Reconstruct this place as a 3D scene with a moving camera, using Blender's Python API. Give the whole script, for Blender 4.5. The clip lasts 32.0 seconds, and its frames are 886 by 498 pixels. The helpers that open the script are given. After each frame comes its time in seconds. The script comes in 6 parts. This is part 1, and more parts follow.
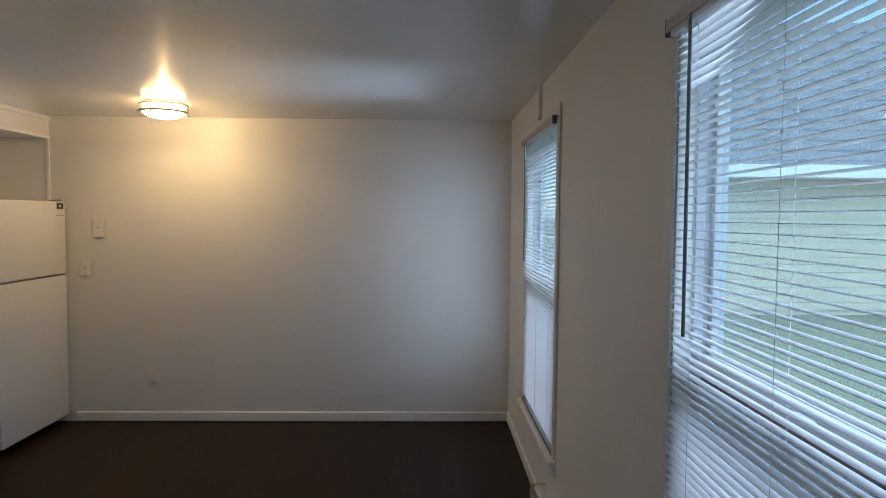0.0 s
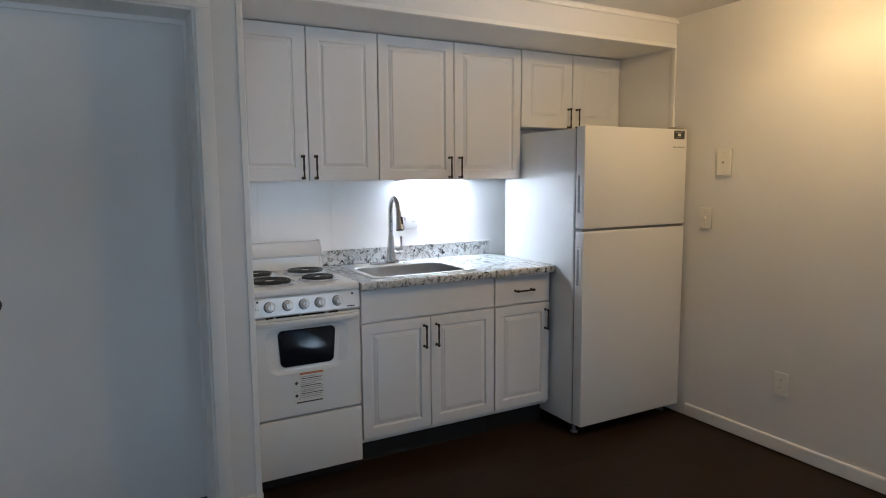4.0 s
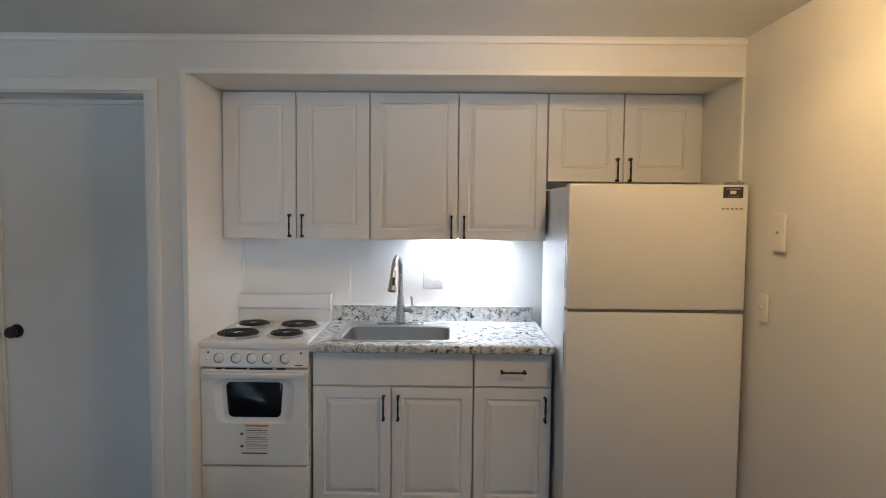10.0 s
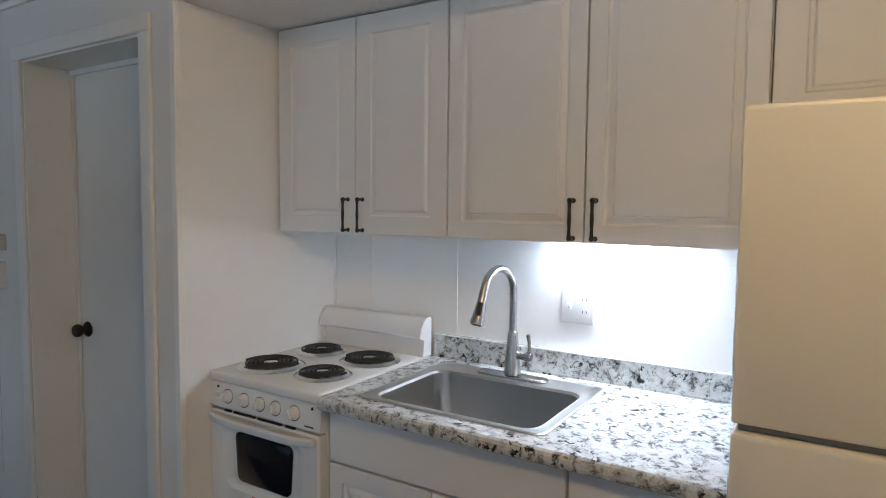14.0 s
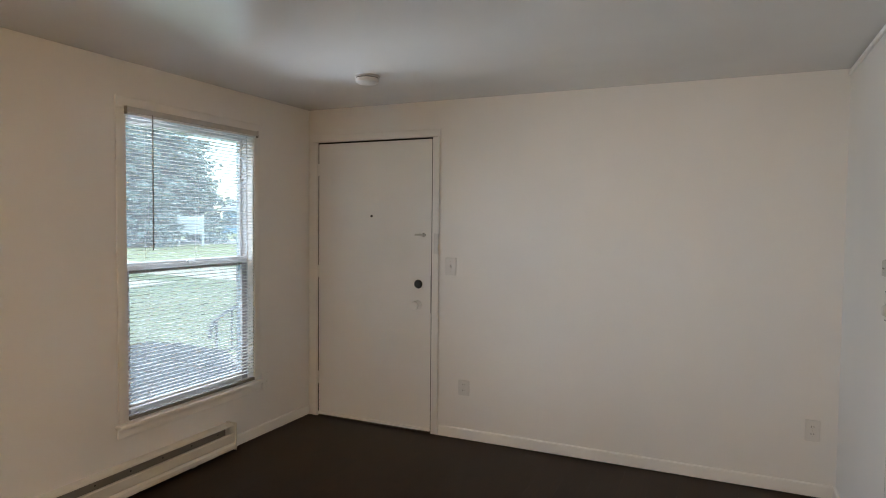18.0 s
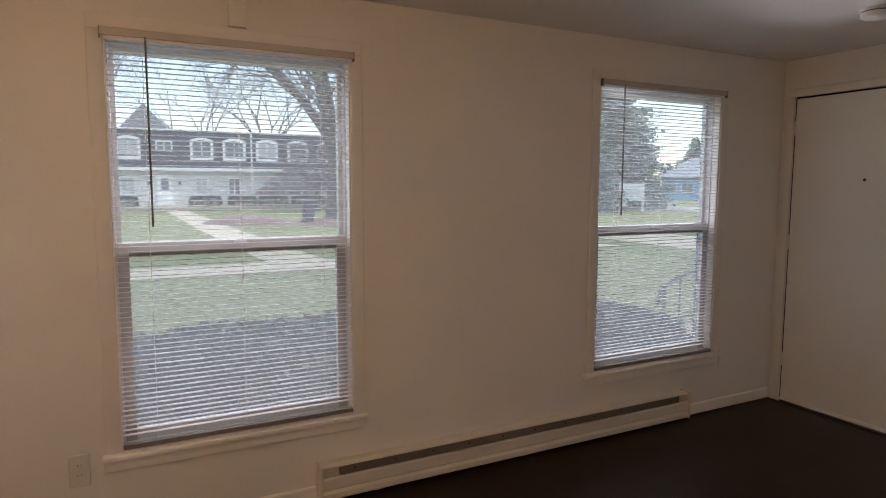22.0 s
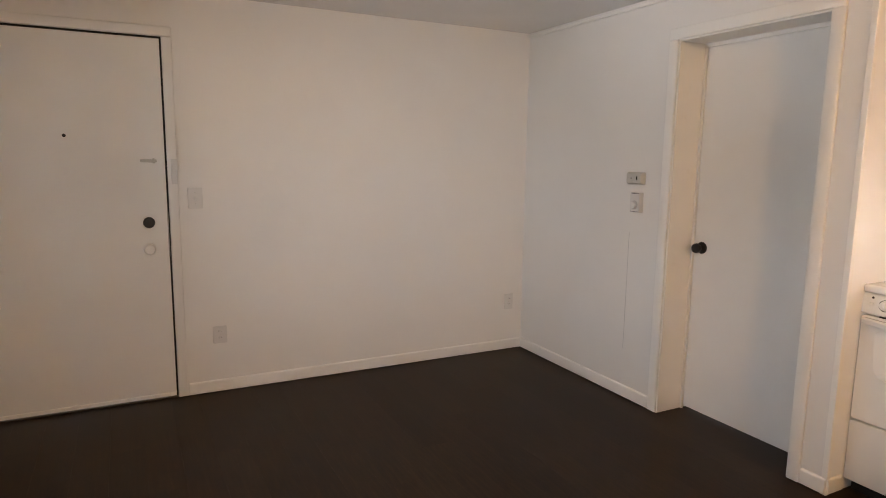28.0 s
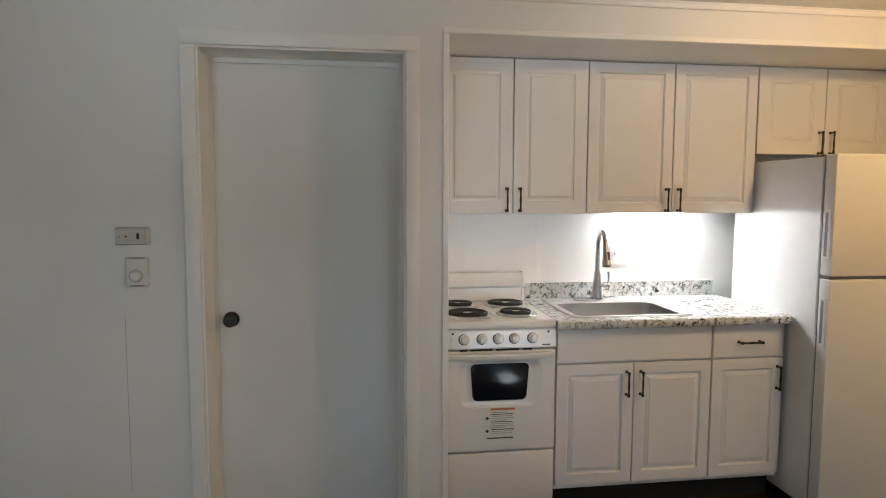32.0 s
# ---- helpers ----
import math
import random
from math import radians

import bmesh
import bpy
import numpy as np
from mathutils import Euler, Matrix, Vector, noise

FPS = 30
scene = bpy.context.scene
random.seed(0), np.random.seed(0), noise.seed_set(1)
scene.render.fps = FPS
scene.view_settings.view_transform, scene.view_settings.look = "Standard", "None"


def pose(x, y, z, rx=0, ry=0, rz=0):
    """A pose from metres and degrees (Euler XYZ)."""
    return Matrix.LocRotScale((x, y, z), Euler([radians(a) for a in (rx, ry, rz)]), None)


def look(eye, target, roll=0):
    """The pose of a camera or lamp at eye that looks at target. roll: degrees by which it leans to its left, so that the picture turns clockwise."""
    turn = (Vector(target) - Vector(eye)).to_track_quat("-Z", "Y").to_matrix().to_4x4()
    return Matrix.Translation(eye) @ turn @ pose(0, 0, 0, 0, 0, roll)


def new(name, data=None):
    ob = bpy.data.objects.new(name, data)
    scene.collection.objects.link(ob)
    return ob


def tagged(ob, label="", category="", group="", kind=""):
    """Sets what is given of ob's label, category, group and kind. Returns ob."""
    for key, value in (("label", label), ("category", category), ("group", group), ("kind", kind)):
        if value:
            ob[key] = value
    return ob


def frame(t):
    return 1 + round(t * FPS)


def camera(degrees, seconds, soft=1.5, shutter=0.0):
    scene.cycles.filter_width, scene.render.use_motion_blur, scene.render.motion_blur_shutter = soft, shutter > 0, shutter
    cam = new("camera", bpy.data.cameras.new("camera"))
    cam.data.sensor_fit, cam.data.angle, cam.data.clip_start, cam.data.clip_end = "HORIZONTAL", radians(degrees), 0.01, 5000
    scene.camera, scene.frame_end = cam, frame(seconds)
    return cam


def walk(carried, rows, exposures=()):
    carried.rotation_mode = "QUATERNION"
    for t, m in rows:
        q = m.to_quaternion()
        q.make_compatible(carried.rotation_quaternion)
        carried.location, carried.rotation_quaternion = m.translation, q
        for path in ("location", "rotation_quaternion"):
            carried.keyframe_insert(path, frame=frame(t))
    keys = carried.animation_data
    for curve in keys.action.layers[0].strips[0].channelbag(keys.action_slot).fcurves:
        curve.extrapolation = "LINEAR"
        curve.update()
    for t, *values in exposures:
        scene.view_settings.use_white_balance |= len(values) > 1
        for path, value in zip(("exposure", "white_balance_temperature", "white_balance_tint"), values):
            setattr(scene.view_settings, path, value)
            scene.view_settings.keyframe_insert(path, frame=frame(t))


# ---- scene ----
EXPOSURES = [(0, 2.24, 5750, 13.5), (1, 2.39, 6150, 11.5), (2, 2.29, 6160, 11.0), (4, 2.4, 5800, 11.7), (7, 2.46, 6750, 13.2), (10, 2.4, 6200, 13.5), (12, 2.44, 6250, 12.5), (13, 2.21, 5600, 11.0), (16, 3.0, 6810, 17.8), (17, 3.48, 5900, 14.0), (18, 3.18, 7200, 17.5), (19, 3.31, 7280, 18.0), (21, 2.82, 7340, 23.6), (23, 2.18, 8660, 33.6), (24, 2.2, 8720, 34.4), (25, 2.39, 8920, 35.7), (26, 3.33, 10080, 35.7), (29, 3.42, 6860, 18.7), (30, 3.01, 6340, 14.6), (31, 2.83, 6050, 13.7), (32, 2.75, 7100, 15.0)]
LENS = 70.4
PATH = [
    (0, (2.820, -4.738, 1.567), (2.862, -2.741, 1.464), 0.44),
    (0.5, (2.766, -4.705, 1.519), (2.651, -2.710, 1.432), 0.35),
    (1, (2.781, -4.412, 1.550), (2.354, -2.461, 1.441), 0.03),
    (1.5, (2.732, -4.241, 1.529), (2.116, -2.341, 1.424), -0.78),
    (2, (2.711, -3.963, 1.502), (1.808, -2.182, 1.397), -0.12),
    (2.5, (2.699, -3.680, 1.475), (1.541, -2.053, 1.369), -0.40),
    (3, (2.682, -3.424, 1.448), (1.337, -1.947, 1.347), -0.54),
    (3.5, (2.652, -3.196, 1.420), (1.096, -1.948, 1.276), -0.27),
    (4, (2.597, -2.951, 1.402), (0.854, -1.997, 1.173), -0.43),
    (4.5, (2.548, -2.681, 1.399), (0.723, -1.905, 1.142), -0.42),
    (6.5, (2.531, -1.593, 1.477), (0.543, -1.507, 1.272), 0.05),
    (7, (2.522, -1.446, 1.495), (0.525, -1.399, 1.379), 0.22),
    (7.5, (2.582, -1.333, 1.518), (0.582, -1.304, 1.475), 0.43),
    (8, (2.665, -1.269, 1.540), (0.665, -1.262, 1.538), 0.59),
    (8.5, (2.728, -1.259, 1.553), (0.728, -1.269, 1.584), 0.60),
    (9, (2.754, -1.264, 1.559), (0.755, -1.283, 1.606), 0.65),
    (9.5, (2.758, -1.270, 1.560), (0.758, -1.290, 1.575), 0.48),
    (10, (2.751, -1.271, 1.544), (0.755, -1.287, 1.416), 0.54),
    (10.5, (2.719, -1.250, 1.519), (0.730, -1.269, 1.310), 0.42),
    (11, (2.639, -1.166, 1.502), (0.652, -1.183, 1.276), 0.24),
    (11.5, (2.494, -1.030, 1.494), (0.507, -1.036, 1.270), 0.25),
    (12, (2.285, -0.882, 1.486), (0.297, -0.946, 1.280), 0.43),
    (12.5, (2.029, -0.749, 1.492), (0.046, -0.969, 1.350), 0.36),
    (13, (1.763, -0.652, 1.508), (-0.179, -1.118, 1.407), 0.40),
    (13.5, (1.505, -0.620, 1.505), (-0.339, -1.386, 1.387), 0.47),
    (15.5, (0.671, -0.745, 1.420), (-0.150, -2.560, 1.245), 1.00),
    (16, (0.596, -0.797, 1.428), (0.218, -2.753, 1.254), 0.76),
    (16.5, (0.563, -0.845, 1.426), (0.580, -2.841, 1.295), 0.89),
    (17, (0.546, -0.895, 1.433), (0.905, -2.860, 1.338), 0.72),
    (17.5, (0.539, -0.917, 1.455), (1.168, -2.814, 1.364), 0.82),
    (18, (0.557, -0.886, 1.469), (1.384, -2.705, 1.383), 0.57),
    (18.5, (0.561, -0.894, 1.477), (1.584, -2.611, 1.385), 0.53),
    (19, (0.594, -0.884, 1.474), (1.742, -2.518, 1.368), 0.63),
    (19.5, (0.621, -0.866, 1.465), (1.873, -2.419, 1.330), 0.56),
    (20, (0.636, -0.852, 1.467), (2.001, -2.303, 1.290), 0.66),
    (20.5, (0.646, -0.839, 1.472), (2.121, -2.175, 1.271), 0.55),
    (21, (0.646, -0.826, 1.471), (2.229, -2.031, 1.270), 0.40),
    (21.5, (0.655, -0.808, 1.467), (2.338, -1.869, 1.267), 0.33),
    (22, (0.675, -0.796, 1.464), (2.445, -1.706, 1.263), 0.18),
    (22.5, (0.687, -0.790, 1.467), (2.513, -1.575, 1.252), 0.11),
    (23, (0.738, -0.804, 1.452), (2.597, -1.504, 1.222), 0.10),
    (23.5, (0.886, -0.776, 1.393), (2.750, -1.455, 1.140), 0.17),
    (24, (1.174, -0.704, 1.382), (3.007, -1.429, 1.042), 0.50),
    (24.5, (1.485, -0.718, 1.368), (3.188, -1.682, 0.954), 1.25),
    (25, (1.743, -0.782, 1.362), (3.195, -2.083, 0.918), 1.52),
    (25.5, (1.963, -0.779, 1.379), (3.011, -2.428, 0.952), 0.62),
    (26, (2.225, -0.771, 1.385), (2.806, -2.639, 0.969), 0.88),
    (26.5, (2.480, -0.786, 1.405), (2.599, -2.740, 0.998), 0.99),
    (28.5, (2.626, -1.067, 1.427), (1.473, -2.684, 1.190), 0.71),
    (29, (2.604, -1.290, 1.414), (1.194, -2.690, 1.183), 1.27),
    (29.5, (2.590, -1.573, 1.409), (0.923, -2.656, 1.188), 1.41),
    (30, (2.593, -1.918, 1.416), (0.756, -2.678, 1.204), 1.34),
    (30.3, (2.589, -2.046, 1.421), (0.686, -2.627, 1.218), 0.97),
    (30.5, (2.581, -2.121, 1.426), (0.651, -2.604, 1.224), 0.94),
    (31, (2.545, -2.399, 1.448), (0.561, -2.577, 1.264), 0.73),
    (31.5, (2.544, -2.633, 1.467), (0.553, -2.596, 1.291), 0.50),
    (32, (2.547, -2.791, 1.476), (0.573, -2.517, 1.303), 0.17),
]
cam = camera(LENS, 32.0, soft=1.0)
walk(cam, [(t, look(eye, target, roll)) for t, eye, target, roll in PATH], EXPOSURES)

# ---- world, sun, lamps ----
world = bpy.data.worlds.new("sky")
scene.world = world
world.use_nodes = True
wn = world.node_tree.nodes
sky = wn.new("ShaderNodeTexSky")
sky.sky_type = "NISHITA"
sky.sun_disc = False
sky.sun_elevation, sky.sun_rotation = radians(80), radians(135)
sky.air_density, sky.dust_density, sky.ozone_density = 1.0, 0.8, 1.2
wn["Background"].inputs["Strength"].default_value = 0.066
cloud = wn.new("ShaderNodeHueSaturation")
cloud.inputs["Saturation"].default_value = 0.95
world.node_tree.links.new(sky.outputs["Color"], cloud.inputs["Color"])
world.node_tree.links.new(cloud.outputs["Color"], wn["Background"].inputs["Color"])

sun = new("sun", bpy.data.lights.new("sun", "SUN"))
sun.data.energy, sun.data.angle, sun.data.color = 1.7, radians(130), (0.9, 0.95, 1.0)
sun.matrix_world = look((1.5, -1.5, 12), (0, 0, 0))


def window_light(y, turn, spread, watts, n=5, width=0.12):
    """Daylight that enters by a window, as upright strips in its opening, turned by degrees to the south."""
    for i in range(n):
        lamp = new("window_daylight", bpy.data.lights.new("window_daylight", "AREA"))
        lamp.data.shape, lamp.data.size, lamp.data.size_y = "RECTANGLE", width, 1.5
        lamp.data.energy, lamp.data.color, lamp.data.spread = watts / n, (0.70, 0.86, 1.0), radians(spread)
        lamp.matrix_world = pose(3.37 if n > 1 else 3.40, y + (i - (n - 1) / 2) * 0.17, 1.22, 90, 0, 90 + turn)


def low_and_high_light(y, low, high, turn=0):
    """Daylight by the foot of a window straight across the room, and by its head up to the ceiling."""
    for z, tilt, spread, watts in ((0.5, 0, 35, low), (1.93, 13, 42, high)):
        lamp = new("window_daylight", bpy.data.lights.new("window_daylight", "AREA"))
        lamp.data.shape, lamp.data.size, lamp.data.size_y = "RECTANGLE", 0.9, 0.14
        lamp.data.energy, lamp.data.color, lamp.data.spread = watts, (0.70, 0.86, 1.0), radians(spread)
        lamp.matrix_world = pose(3.40, y, z, 90 + tilt, 0, 90 + turn)


bulb = new("ceiling_lamp_bulb", bpy.data.lights.new("ceiling_lamp_bulb", "POINT"))
bulb.data.energy, bulb.data.color, bulb.data.shadow_soft_size = 3.5, (1.0, 0.63, 0.25), 0.03
bulb.location = (1.10, -0.615, 2.287 - 0.038)

DAYLIGHT = 1.3
low_and_high_light(-1.25, DAYLIGHT * 0.025, DAYLIGHT * 0.23)
low_and_high_light(-3.675, DAYLIGHT * 0.03, DAYLIGHT * 0.17, -8)
window_light(-1.25, 14, 19, DAYLIGHT * 0.06)
window_light(-1.25, 52, 52, DAYLIGHT * 0.29)
window_light(-1.25, -66, 62, DAYLIGHT * 0.165)
window_light(-3.675, -4, 62, DAYLIGHT * 0.07, 1, 0.9)

# ---- materials ----
def material(name, color, rough=0.5, metal=0.0, spec=0.5):
    m = bpy.data.materials.new(name)
    m.use_nodes = True
    b = m.node_tree.nodes["Principled BSDF"]
    b.inputs["Base Color"].default_value = (*color, 1)
    b.inputs["Roughness"].default_value = rough
    b.inputs["Metallic"].default_value = metal
    b.inputs["Specular IOR Level"].default_value = spec
    return m


def add(m, kind, **inputs):
    n = m.node_tree.nodes.new("ShaderNode" + kind)
    for key, value in inputs.items():
        n.inputs[key.replace("_", " ")].default_value = value
    return n


def wire(m, a, b):
    m.node_tree.links.new(a, b)


def bsdf(m):
    return m.node_tree.nodes["Principled BSDF"]


def coords(m, stretch=(1, 1, 1), kind="Object"):
    c, k = add(m, "TexCoord"), add(m, "Mapping")
    k.inputs["Scale"].default_value = stretch
    wire(m, c.outputs[kind], k.inputs["Vector"])
    return k.outputs["Vector"]


def noise_of(m, vec, scale, detail=4.0, rough=0.55):
    n = add(m, "TexNoise", Scale=scale, Detail=detail, Roughness=rough)
    wire(m, vec, n.inputs["Vector"])
    return n.outputs["Fac"]


def ramp_of(m, fac, stops):
    r = add(m, "ValToRGB")
    e = r.color_ramp.elements
    while len(e) < len(stops):
        e.new(0.5)
    for i, (p, c) in enumerate(stops):
        e[i].position, e[i].color = p, (*c, 1)
    wire(m, fac, r.inputs["Fac"])
    return r.outputs["Color"]


def mixed(m, fac, a, b, blend="MIX"):
    n = add(m, "Mix")
    n.data_type, n.blend_type = "RGBA", blend
    for value, k in ((fac, 0), (a, 6), (b, 7)):
        if hasattr(value, "is_output"):
            wire(m, value, n.inputs[k])
        elif k:
            n.inputs[k].default_value = (*value, 1)
        else:
            n.inputs[k].default_value = value
    return n.outputs[2]


def bumped(m, height, strength, distance=0.001):
    n = add(m, "Bump", Strength=strength, Distance=distance)
    wire(m, height, n.inputs["Height"])
    wire(m, n.outputs["Normal"], bsdf(m).inputs["Normal"])


def paint(name, color, rough, vary=0.04, bump=0.25, dirt=0.0):
    """Rolled or brushed paint: faint patches, roller stipple, uneven gloss."""
    m = material(name, color, rough)
    v = coords(m)
    patch = noise_of(m, v, 1.3, 3)
    lo, hi = [tuple(c * (1 + s * vary) for c in color) for s in (-1, 1)]
    col = ramp_of(m, patch, [(0.3, lo), (0.7, hi)])
    if dirt:
        spots = ramp_of(m, noise_of(m, v, 9, 6, 0.7), [(0.62, (0, 0, 0)), (0.78, (dirt, dirt, dirt))])
        col = mixed(m, spots, col, (0.32, 0.27, 0.22))
    wire(m, col, bsdf(m).inputs["Base Color"])
    fine = noise_of(m, v, 160, 3)
    r = add(m, "MapRange", To_Min=rough * 0.85, To_Max=rough * 1.2)
    wire(m, noise_of(m, v, 3.0, 4), r.inputs["Value"])
    wire(m, r.outputs["Result"], bsdf(m).inputs["Roughness"])
    bumped(m, fine, bump, 0.0008)
    return m


WALL = paint("wall_paint", (0.8, 0.79, 0.77), 0.4, vary=0.025)
# Lighter copy of the wall paint, with the alcove's extra light in it.
ALCOVE = paint("lit_alcove_paint", (0.88, 0.875, 0.865), 0.3, vary=0.02)
CEILING = paint("ceiling_paint", (0.78, 0.78, 0.775), 0.15, bump=0.3)
bsdf(CEILING).inputs["Specular IOR Level"].default_value = 0.55
TRIM = paint("trim_paint", (0.87, 0.86, 0.835), 0.32, bump=0.15, dirt=0.12)
DOOR = paint("door_paint", (0.81, 0.805, 0.79), 0.42, bump=0.3)
CABINET = paint("cabinet_foil", (0.78, 0.785, 0.8), 0.42, vary=0.015, bump=0.08)
ENAMEL = paint("white_enamel", (0.8, 0.8, 0.79), 0.18, vary=0.01, bump=0.03)
FRIDGE = paint("fridge_enamel", (0.78, 0.78, 0.77), 0.33, vary=0.012, bump=0.35)
PLASTIC = paint("white_plastic", (0.69, 0.685, 0.67), 0.35, vary=0.02, bump=0.03)
PLATE = paint("plate_plastic", (0.87, 0.85, 0.8), 0.22, vary=0.01, bump=0.02)
AGED = paint("aged_plastic", (0.55, 0.54, 0.5), 0.45, vary=0.04, bump=0.05)
VINYL = paint("window_vinyl", (0.68, 0.705, 0.73), 0.35, vary=0.01, bump=0.04)
SLAT = paint("blind_vinyl", (0.93, 0.93, 0.935), 0.4, vary=0.01, bump=0.02)
# Greyed copy of the sash vinyl, with the backlit shade put into it.
SHADED_VINYL = paint("shaded_vinyl", (0.42, 0.42, 0.45), 0.4, vary=0.03, bump=0.05)
# White vinyl greyed down, so the valance carries its shade as colour.
RAILFACE = paint("shaded_valance_vinyl", (0.5, 0.485, 0.47), 0.4, vary=0.02, bump=0.03)
RAIL = paint("blind_rail", (0.17, 0.16, 0.152), 0.45, vary=0.03, bump=0.05)
HEATER = paint("heater_enamel", (0.7, 0.67, 0.6), 0.4, vary=0.03, bump=0.12, dirt=0.15)


def let_light_through(m, share):
    """Thin vinyl that passes some daylight."""
    out, mix, thin = m.node_tree.nodes["Material Output"], add(m, "MixShader"), add(m, "BsdfTranslucent", Color=(0.9, 0.92, 0.95, 1))
    mix.inputs[0].default_value = share
    wire(m, bsdf(m).outputs[0], mix.inputs[1])
    wire(m, thin.outputs[0], mix.inputs[2])
    wire(m, mix.outputs[0], out.inputs["Surface"])


let_light_through(SLAT, 0.12)
BLACK = material("black_iron", (0.012, 0.012, 0.013), 0.42)
# Near-black that stands in for shade inside slots, gaps and recesses.
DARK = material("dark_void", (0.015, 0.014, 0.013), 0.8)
GAP = material("floor_joint", (0.004, 0.003, 0.0025), 0.9, spec=0.03)
COIL = material("burner_coil", (0.018, 0.017, 0.017), 0.5)
RUBBER = material("grey_gasket", (0.22, 0.23, 0.24), 0.6)
CHROME = material("chrome", (0.75, 0.75, 0.75), 0.12, 1.0)
# Threshold metal darkened to draw the shaded line under the door.
GAP_METAL = material("darkened_metal", (0.09, 0.07, 0.05), 0.35, 0.8)
INK = material("print_ink", (0.05, 0.05, 0.05), 0.6)
PAPER = material("label_paper", (0.75, 0.74, 0.7), 0.6)
ORANGE = material("label_orange", (0.55, 0.2, 0.08), 0.6)
GREYINK = material("grey_ink", (0.4, 0.4, 0.4), 0.5)
BADGE = material("badge_grey", (0.35, 0.34, 0.33), 0.35, 0.6)
GRILLE = paint("heater_fins", (0.17, 0.155, 0.135), 0.4, vary=0.2, bump=0.2, dirt=0.3)


def brushed(name, color, rough, stretch):
    m = material(name, color, rough, 1.0)
    v = coords(m, stretch)
    n = noise_of(m, v, 220, 3, 0.6)
    r = add(m, "MapRange", To_Min=rough * 0.92, To_Max=rough * 1.1)
    wire(m, n, r.inputs["Value"])
    wire(m, r.outputs["Result"], bsdf(m).inputs["Roughness"])
    return m


STEEL = brushed("brushed_steel", (0.6, 0.597, 0.585), 0.34, (1, 0.05, 1))
# Darker copy of the rim steel, with the bowl's shade in its colour.
BASIN = brushed("shaded_steel", (0.37, 0.367, 0.36), 0.36, (1, 0.05, 1))
NICKEL = brushed("brushed_nickel", (0.46, 0.455, 0.445), 0.25, (1, 1, 0.08))
SATIN = brushed("satin_ring", (0.42, 0.38, 0.32), 0.35, (0.2, 0.2, 1))


def granite():
    m = material("granite_laminate", (0.6, 0.6, 0.58), 0.1)
    v = coords(m)
    w = add(m, "TexNoise", Scale=30.0, Detail=3.0)
    wire(m, v, w.inputs["Vector"])
    warp = add(m, "VectorMath")
    warp.operation = "MULTIPLY_ADD"
    warp.inputs[1].default_value = (0.045, 0.045, 0.045)
    wire(m, w.outputs["Color"], warp.inputs[0])
    wire(m, v, warp.inputs[2])
    big = noise_of(m, warp.outputs[0], 34, 8, 0.7)
    col = ramp_of(m, big, [(0.34, (0.05, 0.05, 0.052)), (0.41, (0.26, 0.265, 0.265)), (0.475, (0.58, 0.6, 0.6)), (0.68, (0.78, 0.8, 0.8))])
    vein = ramp_of(m, noise_of(m, warp.outputs[0], 42, 6, 0.66), [(0.41, (1, 1, 1)), (0.455, (0, 0, 0))])
    clump = ramp_of(m, noise_of(m, v, 17, 3), [(0.44, (0, 0, 0)), (0.56, (1, 1, 1))])
    col = mixed(m, mixed(m, 1.0, vein, clump, "MULTIPLY"), col, (0.03, 0.028, 0.03))
    flecks = add(m, "TexVoronoi", Scale=120.0)
    wire(m, warp.outputs[0], flecks.inputs["Vector"])
    dots = ramp_of(m, flecks.outputs["Distance"], [(0.15, (1, 1, 1)), (0.28, (0, 0, 0))])
    sel = ramp_of(m, noise_of(m, v, 60, 4), [(0.58, (0, 0, 0)), (0.66, (0.9, 0.9, 0.9))])
    col = mixed(m, mixed(m, 1.0, dots, sel, "MULTIPLY"), col, (0.04, 0.036, 0.035))
    tan = ramp_of(m, noise_of(m, v, 36, 3), [(0.6, (0, 0, 0)), (0.72, (0.5, 0.5, 0.5))])
    col = mixed(m, tan, col, (0.34, 0.29, 0.23))
    wire(m, col, bsdf(m).inputs["Base Color"])
    bumped(m, big, 0.05, 0.0005)
    return m


GRANITE = granite()


def plank_wood():
    m = material("espresso_plank", (0.03, 0.02, 0.015), 0.28, spec=0.12)
    v = coords(m, (18, 1.4, 1))
    info = add(m, "ObjectInfo")
    shift = add(m, "VectorMath")
    shift.operation = "ADD"
    wire(m, v, shift.inputs[0])
    wire(m, info.outputs["Location"], shift.inputs[1])
    grain = noise_of(m, shift.outputs[0], 3.5, 8, 0.65)
    col = ramp_of(m, grain, [(0.3, (0.0155, 0.009, 0.0054)), (0.55, (0.0275, 0.0158, 0.0094)), (0.75, (0.044, 0.026, 0.0155))])
    tone = add(m, "MapRange", To_Min=0.88, To_Max=1.12)
    wire(m, info.outputs["Random"], tone.inputs["Value"])
    hsv = add(m, "HueSaturation")
    wire(m, tone.outputs["Result"], hsv.inputs["Value"])
    wire(m, col, hsv.inputs["Color"])
    wire(m, hsv.outputs["Color"], bsdf(m).inputs["Base Color"])
    r = add(m, "MapRange", To_Min=0.3, To_Max=0.5)
    wire(m, grain, r.inputs["Value"])
    wire(m, r.outputs["Result"], bsdf(m).inputs["Roughness"])
    bumped(m, grain, 0.2, 0.0008)
    return m


PLANK = plank_wood()


